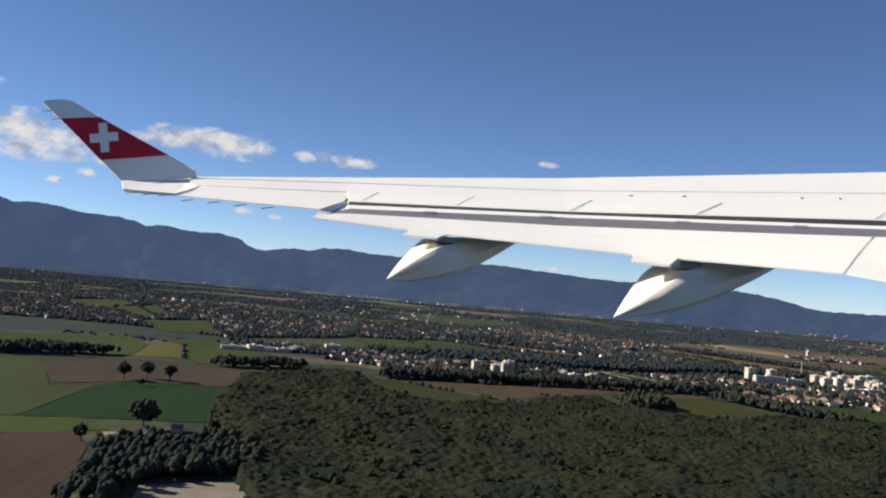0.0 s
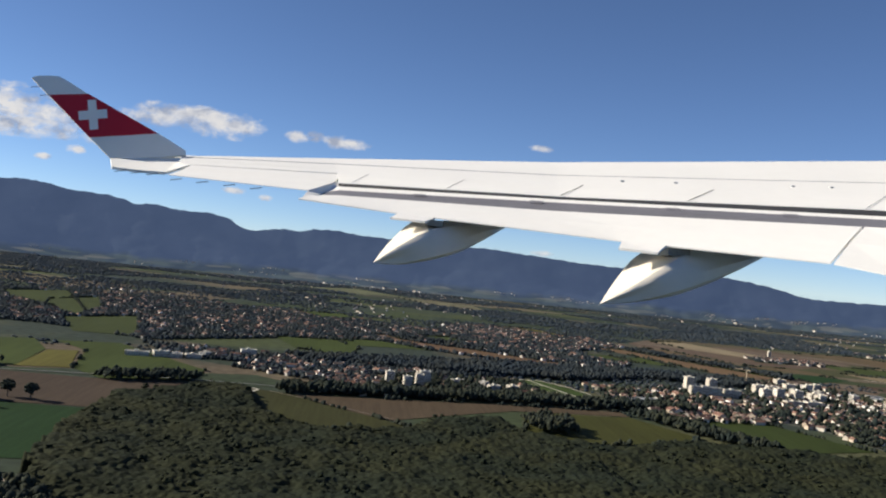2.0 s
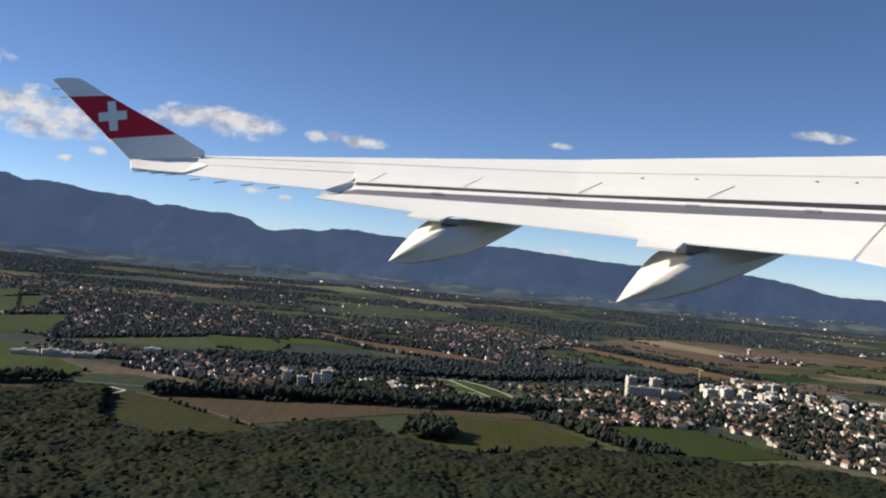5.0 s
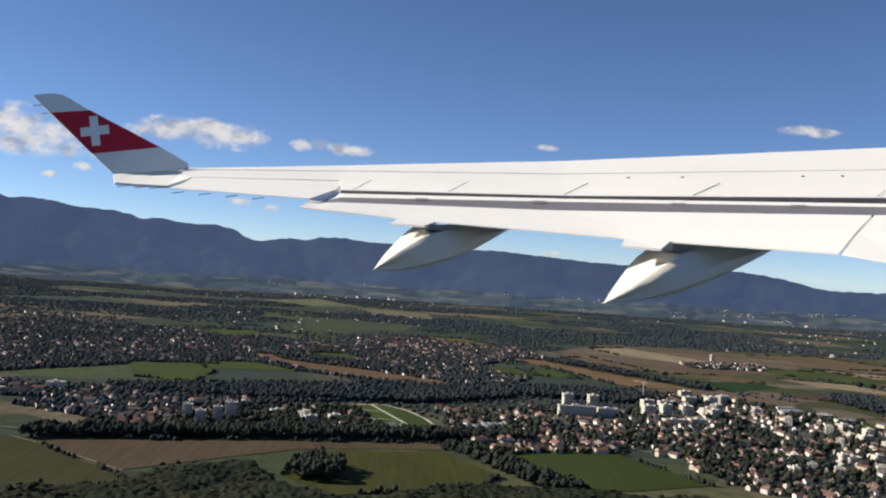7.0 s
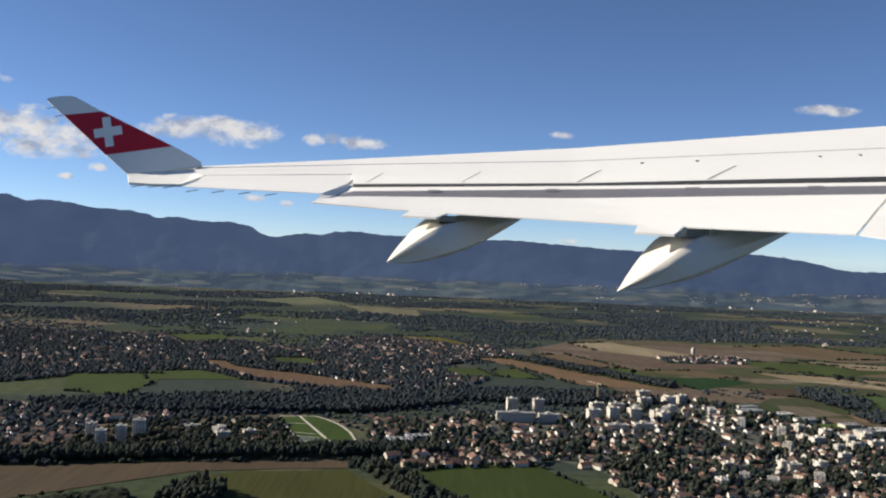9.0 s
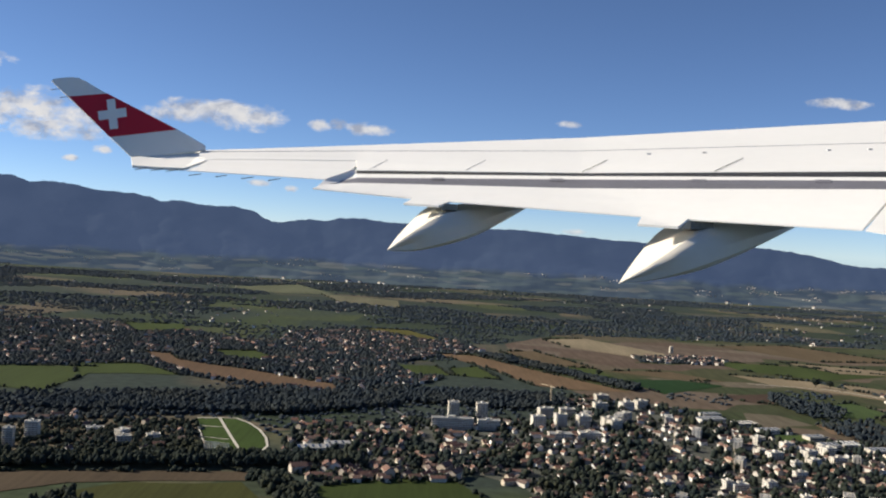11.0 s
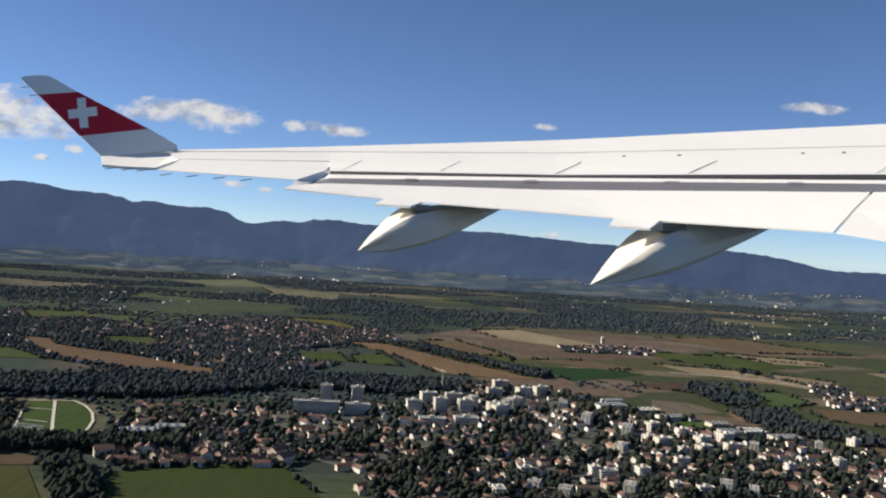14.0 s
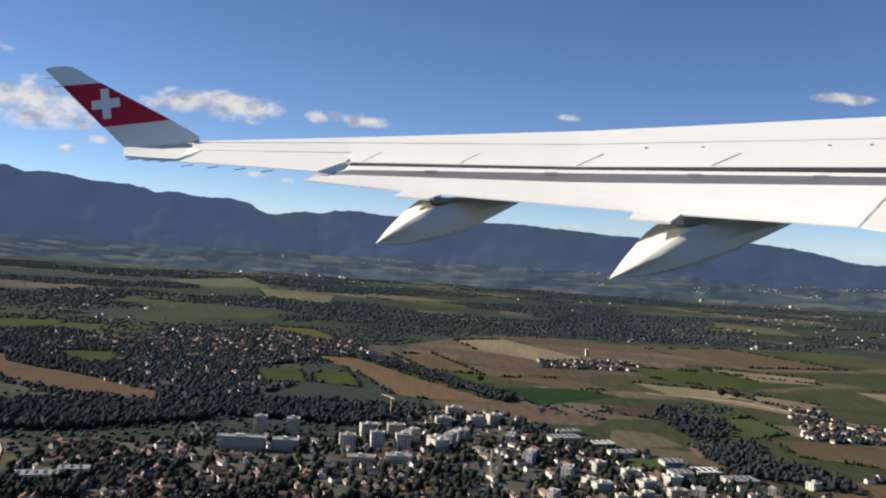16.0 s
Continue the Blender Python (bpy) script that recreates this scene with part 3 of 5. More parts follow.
# single trees
def tree(label, x, y, height, wide, seed, group=""):
    g = np.random.default_rng(seed)
    root = new("tree")
    root.location = (x, y, float(ground_z(x, y)))
    bm = bmesh.new()
    bmesh.ops.create_cone(bm, cap_ends=True, segments=9, radius1=height * 0.045, radius2=height * 0.028, depth=height * 0.5,
                          matrix=Matrix.Translation((0, 0, height * 0.25)))
    for k in range(5):
        a = k * 1.26 + seed
        d = Vector((math.cos(a) * 0.7, math.sin(a) * 0.7, 0.75)).normalized()
        bmesh.ops.create_cone(bm, cap_ends=True, segments=6, radius1=height * 0.022, radius2=height * 0.008, depth=height * 0.4,
                              matrix=Matrix.Translation(Vector((0, 0, height * 0.42)) + d * height * 0.2) @ d.to_track_quat("Z", "Y").to_matrix().to_4x4())
    me = bpy.data.meshes.new("trunk")
    bm.to_mesh(me)
    bm.free()
    me.materials.append(M_BARK)
    part("trunk", me, root)
    vs, fs, n = [], [], 0
    for k in range(150):
        V, F = CROWN_LOW[k % len(CROWN_LOW)]
        d = g.normal(size=3)
        d /= np.linalg.norm(d)
        c = d * np.array([wide, wide, height * 0.34]) * g.uniform(0.3, 0.92) + np.array([0, 0, height * 0.64])
        vs.append(V * wide * g.uniform(0.13, 0.25) + c)
        fs.append(F + n)
        n += len(V)
    part("crown", mesh_of("crown", np.concatenate(vs), np.concatenate(fs), M_LEAF), root)
    return tagged(root, label, "tree", group)


for k, (tx, ty) in enumerate([(-65.3, 276.5), (-59.9, 281.5), (-53, 279.6)]):
    tree("lone round-crowned broadleaf tree on a meadow edge", tx, ty, 5.2, 2.1, k + 1, "three meadow trees")
tree("large pale willow beside the row crop", -42.2, 204.6, 6.5, 3.6, 7)
for k, (tx, ty, h) in enumerate([(-57.5, 265.6, 2.2), (-49.9, 188, 3.6), (-38.9, 326.2, 3.2), (281.1, 539.2, 4.0), (273.3, 570.9, 4.2), (388.7, 572.5, 5.0), (394.4, 568.7, 4.6)]):
    tree("lone broadleaf tree beside a field", tx, ty, h, h * 0.42, k + 20)


# ---- houses ----
def house_mesh(w, d, h, r, over=0.12):
    walls = ([(-w, -d, 0), (w, -d, 0), (w, d, 0), (-w, d, 0), (-w, -d, h), (w, -d, h), (w, d, h), (-w, d, h), (-w, 0, h + r), (w, 0, h + r)],
             [(0, 1, 5, 4), (2, 3, 7, 6), (1, 2, 6, 9, 5), (3, 0, 4, 8, 7)])
    W, D, s, e = w + over, d + over, r / d * over, 0.07
    roof = ([(-W, -D, h - s), (W, -D, h - s), (W, 0, h + r), (-W, 0, h + r), (W, D, h - s), (-W, D, h - s),
             (-W, -D, h - s + e), (W, -D, h - s + e), (W, 0, h + r + e), (-W, 0, h + r + e), (W, D, h - s + e), (-W, D, h - s + e)],
            [(6, 7, 8, 9), (9, 8, 10, 11), (1, 0, 3, 2), (2, 3, 5, 4), (0, 1, 7, 6), (4, 5, 11, 10), (1, 2, 8, 7), (2, 4, 10, 8), (3, 0, 6, 9), (5, 3, 9, 11)])
    return walls, roof


def house_windows(w, d, h):
    pieces = []
    for side in (-1, 1):
        for lvl in range(max(1, int(h / 0.5))):
            for k in range(max(2, int(w / 0.6))):
                x = -w + (k + 0.5) * 2 * w / max(2, int(w / 0.6))
                y = side * d
                pieces.append(box(x - 0.1, x + 0.1, min(y, y + side * 0.03), max(y, y + side * 0.03), 0.15 + lvl * 0.5, 0.4 + lvl * 0.5))
    return pieces


HOUSE_KINDS = [(0.95, 0.75, 0.95, 0.5), (1.15, 0.8, 1.1, 0.55), (0.85, 0.85, 1.1, 0.5), (1.6, 0.85, 1.25, 0.6), (1.1, 0.95, 1.4, 0.6), (2.1, 0.9, 1.3, 0.55), (2.3, 1.5, 2.0, 0.9)]
HOUSES = []
for w, d, h, r in HOUSE_KINDS:
    walls, roof = house_mesh(w, d, h, r)
    c = box(w * 0.35, w * 0.35 + 0.17, 0.06, 0.23, h, h + r + 0.2)
    HOUSES.append((mesh_of("wall", *walls, M_WALL_OB), mesh_of("roof", *roof, M_ROOF_OB), mesh_of("window_band", *joined(house_windows(w, d, h)), M_GLASS),
                   mesh_of("chimney", *c, M_WALL_OB)))


def house(x, y, turn, kind, label="village house with a pitched tiled roof", group="village houses"):
    root = new("house")
    root.matrix_basis = pose(x, y, float(ground_z(x, y)), 0, 0, turn)
    for name, me in zip(("wall", "roof", "window_band", "chimney"), HOUSES[kind]):
        ob = part(name, me, root)
        if name == "window_band":
            ob["kind"] = "stuff"
    return tagged(root, label, "house", group)


def place(poly, count, gap, g, taken, clear=()):
    """Random spots in poly, apart from each other and from what is taken."""
    xs0, ys0 = [p[0] for p in poly], [p[1] for p in poly]
    x, y = g.uniform(min(xs0), max(xs0), count * 8), g.uniform(min(ys0), max(ys0), count * 8)
    ok = inside(poly, x, y)
    for q in clear:
        ok &= ~inside(q, x, y)
    out, cells = [], {}
    for p in taken:
        cells.setdefault((int(p[0] // 8), int(p[1] // 8)), []).append(p)
    for a, q in zip(x[ok], y[ok]):
        k = (int(a // 8), int(q // 8))
        if any((a - e[0]) ** 2 + (q - e[1]) ** 2 < (gap + e[2]) ** 2 for i in (-1, 0, 1) for j in (-1, 0, 1) for e in cells.get((k[0] + i, k[1] + j), ())):
            continue
        spot = (float(a), float(q), 0)
        cells.setdefault(k, []).append(spot)
        taken.append(spot)
        out.append(spot[:2])
        if len(out) == count:
            break
    return out


CEMETERY = [(101.9, 417.6), (109, 419.5), (115.1, 420.4), (121.2, 413.2), (126.3, 403.9), (130.4, 392.7), (132.9, 381.5), (132.4, 371.4), (128.3, 365.3), (117.1, 371.5)]


# ---- apartment blocks ----
def block(x, y, turn, w, d, floors, label, group="apartment blocks", bays=None, balconies=True):
    root = new("apartment_block")
    root.matrix_basis = pose(x, y, float(ground_z(x, y)), 0, 0, turn)
    h = floors * 0.64 + 0.25
    part("wall", mesh_of("wall", *box(-w, w, -d, d, 0, h), M_BLOCK), root)
    rim = joined([box(-w - .06, w + .06, -d - .06, -d + .12, h, h + .22), box(-w - .06, w + .06, d - .12, d + .06, h, h + .22),
                  box(-w - .06, -w + .12, -d + .12, d - .12, h, h + .22), box(w - .12, w + .06, -d + .12, d - .12, h, h + .22)])
    part("parapet", mesh_of("parapet", *rim, M_BLOCK), root)
    part("roof", mesh_of("roof", *box(-w + .12, w - .12, -d + .12, d - .12, h, h + .08), M_FLAT_ROOF), root)
    part("lift_house", mesh_of("lift_house", *box(-w * .25, w * .1, -d * .4, d * .4, h + .08, h + .75), M_BLOCK), root)
    bays = bays or max(3, int(w * 2 / 0.95))
    for lvl in range(floors):
        z = 0.25 + lvl * 0.64
        pieces = []
        for side in (-1, 1):
            for k in range(bays):
                cx = -w + (k + 0.5) * 2 * w / bays
                a = 0.37 * 2 * w / bays
                pieces.append(box(cx - a, cx + a, *sorted((side * d, side * (d + 0.02))), z, z + 0.38))
            n = max(2, int(d * 2 / 1.1))
            for k in range(n):
                cy = -d + (k + 0.5) * 2 * d / n
                pieces.append(box(*sorted((side * w, side * (w + 0.02))), cy - 0.18, cy + 0.18, z, z + 0.38))
        part("window_band", mesh_of("window_band", *joined(pieces), M_GLASS), root)["kind"] = "stuff"
        if balconies:
            part("balcony", mesh_of("balcony", *box(-w * .94, w * .94, -d - 0.32, -d - 0.025, z - 0.14, z + 0.10), M_BLOCK), root)
    return tagged(root, label, "apartment block", group)


taken = []
BLOCKS = [
    (47.6, 372, 8, 1.6, 1.6, 7), (54, 362, 8, 1.6, 1.5, 7), (58.7, 367, 8, 1.5, 1.4, 8), (61.5, 377, 8, 2.0, 1.4, 8), (89, 378, 20, 2.2, 1.4, 3), (86, 386, 60, 2.0, 1.4, 3),
    (76, 390, 15, 2.6, 1.4, 2), (97, 382, 25, 2.0, 1.4, 3),
    (-51.2, 387.5, 12, 4.6, 2.0, 2), (-42.6, 389.8, 25, 3.0, 2.0, 3), (-36.7, 391.2, 5, 2.2, 2.6, 2), (-30.8, 393.4, 20, 3.0, 1.8, 2), (-11.6, 414.6, 15, 3.2, 1.8, 4), (-26.8, 398.5, 70, 2.6, 1.5, 3),
    (191.9, 422.5, 3, 7.5, 1.6, 6), (205.1, 424.9, 3, 4.0, 1.7, 5), (193, 447, 5, 2.1, 1.8, 8), (204, 447, 5, 2.1, 1.8, 8),
    (223.8, 430.9, 10, 3.0, 1.8, 8), (233, 437, 10, 2.6, 1.8, 9), (241.4, 436.3, 10, 2.8, 2.2, 8), (244.1, 446.6, 60, 3.6, 1.6, 7), (253.5, 437.2, 30, 3.2, 1.8, 6), (229.1, 451.2, 20, 3.4, 1.6, 7),
    (238.4, 455.8, 10, 3.6, 1.6, 6), (257.1, 447.6, 70, 3.4, 1.6, 6), (252.5, 441.7, 20, 3.6, 1.7, 6), (260.8, 453.6, 40, 3.2, 1.7, 6), (267, 477.8, 25, 3.6, 1.7, 6), (274.4, 483.5, 25, 3.4, 1.7, 6),
    (259.3, 492.8, 15, 3.6, 1.7, 6), (277.7, 450.8, 80, 4.0, 1.6, 6), (254.9, 472.6, 10, 3.4, 1.8, 6), (282, 428.4, 70, 3.8, 1.7, 6), (291.8, 412.5, 70, 3.8, 1.6, 6), (299.9, 399.7, 20, 3.2, 1.7, 5),
    (302.9, 423.5, 30, 2.6, 1.8, 5), (229.6, 414.9, 6, 5.0, 2.2, 4), (240.7, 419, 6, 4.6, 2.2, 4), (313.6, 404.6, 30, 3.0, 1.8, 5), (323.5, 411.4, 20, 2.8, 1.8, 5), (283.9, 387.6, 60, 3.2, 1.6, 5),
    (252, 356.7, 14, 2.0, 1.4, 4), (252.5, 343.6, 70, 1.6, 1.6, 3), (259.2, 338.8, 70, 2.4, 1.6, 4), (273.5, 358.2, 14, 3.0, 1.6, 4), (276.3, 345.3, 70, 3.0, 1.6, 4), (283.3, 360.2, 14, 2.0, 1.6, 5),
    (288.1, 346.1, 8, 1.6, 1.2, 5), (295.4, 346.2, 8, 2.4, 1.2, 4), (301.6, 349.3, 70, 3.0, 1.6, 5), (307.9, 347.2, 70, 3.0, 1.2, 4), (328.3, 373.5, 8, 1.6, 1.2, 5), (311.6, 418.9, 14, 2.4, 1.6, 4),
    (310.9, 394.7, 30, 3.0, 1.6, 3), (322.9, 414.6, 98, 2.4, 1.6, 3), (328.8, 401.6, 70, 2.0, 1.4, 3), (297.1, 406.1, 30, 2.0, 1.6, 4), (303.5, 390.3, 98, 1.6, 1.6, 4), (243.1, 336, 98, 2.4, 1.4, 3),
    (321.4, 399.3, 8, 3.0, 1.6, 3), (297.8, 373.7, 8, 2.4, 1.2, 5), (270.2, 358.7, 14, 1.6, 1.4, 5), (350.6, 404.8, 70, 1.6, 1.2, 5), (346.7, 382.6, 98, 1.6, 1.4, 5), (368, 416.9, 30, 2.4, 1.6, 3),
]
for k, (bx, by, turn, w, d, fl) in enumerate(BLOCKS):
    tall = "tall" if fl >= 7 else "low"
    if bx > 210:
        w, d, fl = w * 0.84, d * 0.88, max(3, round(fl * 0.82))
    block(bx, by, turn, w, d, fl, tall + " white concrete apartment block with balconies and flat roof")
    taken.append((bx, by, w * 0.75))

# flat halls of the trading estate
for k, (bx, by, turn, w, d, h) in enumerate([(297.4, 461.8, 20, 6, 3, 1.6), (309.3, 456.3, 20, 5, 2.6, 1.5), (315.7, 445.6, 15, 5, 2.5, 1.4), (329.9, 436.8, 12, 4, 2.4, 1.4), (337.8, 426.6, 12, 4.4, 3, 1.5),
                                             (345.9, 418.5, 12, 5, 3, 1.5), (328.1, 420.7, 10, 3.5, 2.4, 2.0), (147.1, 379.2, 15, 5.5, 2.4, 1.5), (154.1, 387, 15, 4, 2.0, 1.3), (300.9, 473, 20, 4.5, 2, 1.4)]):
    root = new("warehouse")
    root.matrix_basis = pose(bx, by, 0, 0, 0, turn)
    part("wall", mesh_of("wall", *box(-w, w, -d, d, 0, h), M_BLOCK), root)
    part("roof", mesh_of("roof", *box(-w - .1, w + .1, -d - .1, d + .1, h, h + .18), M_BLOCK if k in (1, 4) else M_FLAT_ROOF), root)
    part("roof_light", mesh_of("roof_light", *joined([box(q - 0.35, q + 0.35, -d * .6, d * .6, h + .18, h + .34) for q in np.arange(-w + 1.2, w - 0.8, 2.2)]), M_GLASS), root)["kind"] = "stuff"
    for y0 in (-d - .03, d):
        part("window_band", mesh_of("window_band", *box(-w + .3, w - .3, y0, y0 + .03, h * .45, h * .7), M_GLASS), root)
    tagged(root, "low white flat-roofed warehouse on the trading estate", "warehouse", "trading estate halls")
    taken.append((bx, by, w * 0.8))

TOWN = [(135.4, 399.7), (138.5, 367.2), (165.2, 365.2), (199.1, 360.3), (210.6, 349), (215.1, 315.5), (236.3, 293.7), (319.3, 283.3), (434, 343), (422.1, 385.6), (365.8, 406.1), (323.3, 448), (292.2, 479.6),
        (280.7, 498.7), (247, 503.2), (220.8, 445.8), (174.9, 432.7), (147, 415.6)]
NEAR_TOWN = [(134.5, 420.6), (136.1, 368.5), (199.1, 360.3), (215.1, 315.5), (236.3, 293.7), (319.3, 283.3), (384.4, 330.2), (309.8, 393.6), (228.8, 395), (174.9, 423.7)]
g = np.random.default_rng(11)
for x, y in place(NEAR_TOWN, 300, 2.2, g, taken, FIELD_POLYS):
    house(x, y, g.choice([8, 98, 35, 125, 60]) + g.uniform(-8, 8), int(g.integers(0, 6)))

RESIDENCES = [(143, 354), (150, 346), (160, 345), (172, 347), (190, 352), (197, 360), (186, 366), (160, 366), (142, 368)]
for k, (x, y) in enumerate(place(RESIDENCES, 46, 1.75, g, taken)):
    house(x, y, g.choice([12, 20, 102, 58]) + g.uniform(-6, 6), (4, 5, 3, 4, 1, 6, 3)[k % 7], "cream residence with red tiled roof beside the meadow", "residences beside the meadow")
PARK = [(20, 333), (45, 338), (84, 350), (116, 361), (114, 374), (103, 412), (84, 408), (56, 398), (46, 380), (44, 364), (20, 358)]
g_park = np.random.default_rng(61)
for k, (x, y) in enumerate(place(PARK, 24, 4.2, g_park, taken, FIELD_POLYS)):
    house(x, y, g_park.choice([12, 102, 58]) + g_park.uniform(-6, 6), (0, 4, 1, 3)[k % 4], "white gabled house with tiled roof among park trees", "houses among park trees")
for (x0, y0), (x1, y1) in zip([(31.7, 350), (36.5, 351.5), (41, 353)], [(26, 371), (30, 374), (35, 372)]):
    for k in range(6):
        house(x0 + (x1 - x0) * k / 5, y0 + (y1 - y0) * k / 5, 5, 0, "white gabled terraced house with tiled roof", "terraced houses")
tagged(new("town_ground", mesh_of("town_ground", [(a, q, 0.06) for a, q in TOWN], [tuple(range(len(TOWN)))], M_TOWN)),
       "gardens, yards and streets of the town", "ground", kind="structure")

house(-34.9, 203.8, 10, 1, "low dark-roofed farm shed beside the yard", "farm buildings")
house(-40.7, 201.0, 80, 0, "small farm shed beside the yard", "farm buildings")
SUBURBS = [
    TOWN,
    [(-39.6, 395.2), (40.8, 392.6), (101.4, 425.4), (62.7, 418.7), (0.7, 426.1), (-58.9, 429.8)],
    [(19.9, 361.9), (44.3, 366.5), (42.8, 390.7), (0.5, 404.7), (-14, 378.3)],
    [(-219, 465.5), (-115.9, 467.2), (-58.9, 439.3), (3.2, 508.9), (35.2, 523.8), (125.5, 480), (174.3, 501.8), (191.6, 535.6), (164.2, 576), (65.2, 650.3), (9.2, 686.8), (-110.3, 695), (-251.5, 635.3)],
    [(93.8, 612.4), (164.2, 576), (218.3, 647.1), (191.1, 712), (136.8, 723.3), (94.4, 702.1)],
    [(310.7, 635.8), (371.6, 642.6), (368.5, 677.7), (311.8, 667.5)], [(395.3, 484.8), (423.7, 487.8), (427.6, 548), (411.6, 556.7)], [(423.7, 487.8), (463, 496.7), (464.3, 518.5), (424.4, 518.7)],
    [(365.8, 406.1), (422.1, 385.6), (464.5, 436.6), (397.9, 436.3)],
]
COUNTS = [620, 60, 40, 720, 260, 60, 45, 35, 110]
parts_v, parts_f, parts_m, nv = [], [], [], 0
spots = []
for poly, count in zip(SUBURBS, COUNTS):
    spots += place(poly, count, 1.75 if poly is TOWN else 2.4, g, taken if poly[0][1] < 445 else [], FIELD_POLYS + [CEMETERY])
# far hamlets, gathered in loose clusters
hamlets = []
for hx, hy in zip(g.uniform(-420, 900, 24), g.uniform(700, 1480, 24)):
    hamlets += [(hx + a, hy + q) for a, q in zip(g.normal(0, 26 + hy * 0.012, 16), g.normal(0, 30 + hy * 0.03, 16))]
slope_hamlets = []
for k in range(40):
    j, level = int(g.integers(150, 420)), g.uniform(-165, -92)
    for _ in range(7):
        q = j + int(g.integers(-3, 4))
        i = int(np.argmin(np.abs(SLOPE[:, q, 2] - level - g.uniform(-5, 5))))
        slope_hamlets.append(tuple(SLOPE[i, q] + np.array([g.uniform(-9, 9), -1.0, -0.4])))
for x, y, *up in spots + [p for p in hamlets if p[1] < 1495 and not inside(FARMLAND, *p) and not in_fields(*p)] + slope_hamlets:
    k = int(g.integers(0, 6))
    w, d, h, r = (c * (1.0 if y < 740 else 0.7 if y < 1450 else 2.0) for c in HOUSE_KINDS[k])
    a = radians(g.choice([8, 98, 35, 125]) + g.uniform(-10, 10))
    ca, sa = math.cos(a), math.sin(a)
    z = float(up[0]) if up else float(ground_z(x, y))
    for m, (V, F) in enumerate(house_mesh(w, d, h, r)):
        parts_v += [(x + p[0] * ca - p[1] * sa, y + p[0] * sa + p[1] * ca, z + p[2]) for p in V]
        parts_f += [tuple(i + nv for i in q) for q in F]
        parts_m += [m] * len(F)
        nv += len(V)
tagged(new("suburb_houses", mesh_of("suburb_houses", parts_v, parts_f, [M_WALL, M_ROOF], parts_m)),
       "hundreds of pale suburban houses with tiled roofs among trees", "houses", kind="stuff")

# building cranes and a tower
def crane(x, y, high, turn):
    root = new("tower_crane")
    root.matrix_basis = pose(x, y, 0, 0, 0, turn)
    rungs = [box(s * 0.16 - 0.035, s * 0.16 + 0.035, q * 0.16 - 0.035, q * 0.16 + 0.035, 0, high) for s in (-1, 1) for q in (-1, 1)]
    rungs += [box(-0.16, 0.16, q * 0.16 - 0.03, q * 0.16 + 0.03, z, z + 0.06) for z in np.arange(0.4, high, 0.4) for q in (-1, 1)]
    part("mast", mesh_of("mast", *joined(rungs), M_CRANE), root)
    part("jib", mesh_of("jib", *joined([box(-1.8, 6.5, q * 0.12 - 0.03, q * 0.12 + 0.03, high, high + 0.07) for q in (-1, 1)] + [box(-1.8, 6.5, -0.03, 0.03, high + 0.24, high + 0.31)]), M_CRANE), root)
    part("counterweight", mesh_of("counterweight", *box(-2.0, -1.3, -0.2, 0.2, high - 0.45, high - 0.01), M_FLAT_ROOF), root)
    part("cab", mesh_of("cab", *box(0.17, 0.5, -0.2, 0.2, high - 0.5, high - 0.01), M_BLOCK), root)
    tagged(root, "pale lattice tower crane over the town roofs", "crane", "building cranes")


for k, (x, y) in enumerate([(268.3, 408.6), (276.6, 372), (235.2, 479.8)]):
    crane(x, y, 8.0, 25 + 50 * k)
block(344.4, 693.2, 10, 1.0, 1.0, 6, "slim white tower block among village houses", "village tower", balconies=False)

# trees in towns and suburbs
def away(x, y, spots):
    ok = np.ones(len(x), bool)
    for p, q, e in spots:
        ok &= (x - p) ** 2 + (y - q) ** 2 > e * e
    return ok


x, y = spread(TOWN, 1.55, rng, 0.8)
grove = soft_noise(x, y, 16.0, 91) + 0.6 * soft_noise(x, y, 6.0, 92)
ok = ~in_fields(x, y) & ~inside(CEMETERY, x, y) & away(x, y, [(p, q, 0.85 + e) for p, q, e in taken]) & (rng.random(len(x)) < np.clip(0.42 + 0.55 * grove, 0.12, 0.95))
r = (0.40 + 0.95 * rng.random(len(x)) ** 2) * np.where(y < 380, 1.2, 1.0)
for near in (True, False):
    k = ok & ((y < 375) == near)
    woods("town_trees", "garden and street trees between the town houses", x[k], y[k], r[k], rng, CROWN_CLUMP if near else CROWN_LOW, M_LEAF, 1.25, 0.9)
x, y = spread(RESIDENCES, 1.7, rng, 0.8)
ok = away(x, y, [(p, q, 1.0 + e) for p, q, e in taken]) & (rng.random(len(x)) < 0.6)
woods("residence_trees", "garden trees between the residences", x[ok], y[ok], rng.uniform(0.5, 1.1, ok.sum()), rng, CROWN_CLUMP, M_LEAF, 1.2, 0.9)
x, y = spread(PARK, 1.75, g_park, 0.8)
ok = ~in_fields(x, y) & ~inside(CEMETERY, x, y) & away(x, y, [(p, q, 1.1 + e) for p, q, e in taken] + [(35, 361, 9)]) & (g_park.random(len(x)) < np.clip(0.62 + 0.5 * soft_noise(x, y, 9.0, 93), 0.2, 0.95))
woods("park_trees", "dark garden trees round the tower blocks and houses", x[ok], y[ok], g_park.uniform(0.6, 1.3, ok.sum()), g_park, CROWN_CLUMP, M_LEAF, 1.2, 0.9)
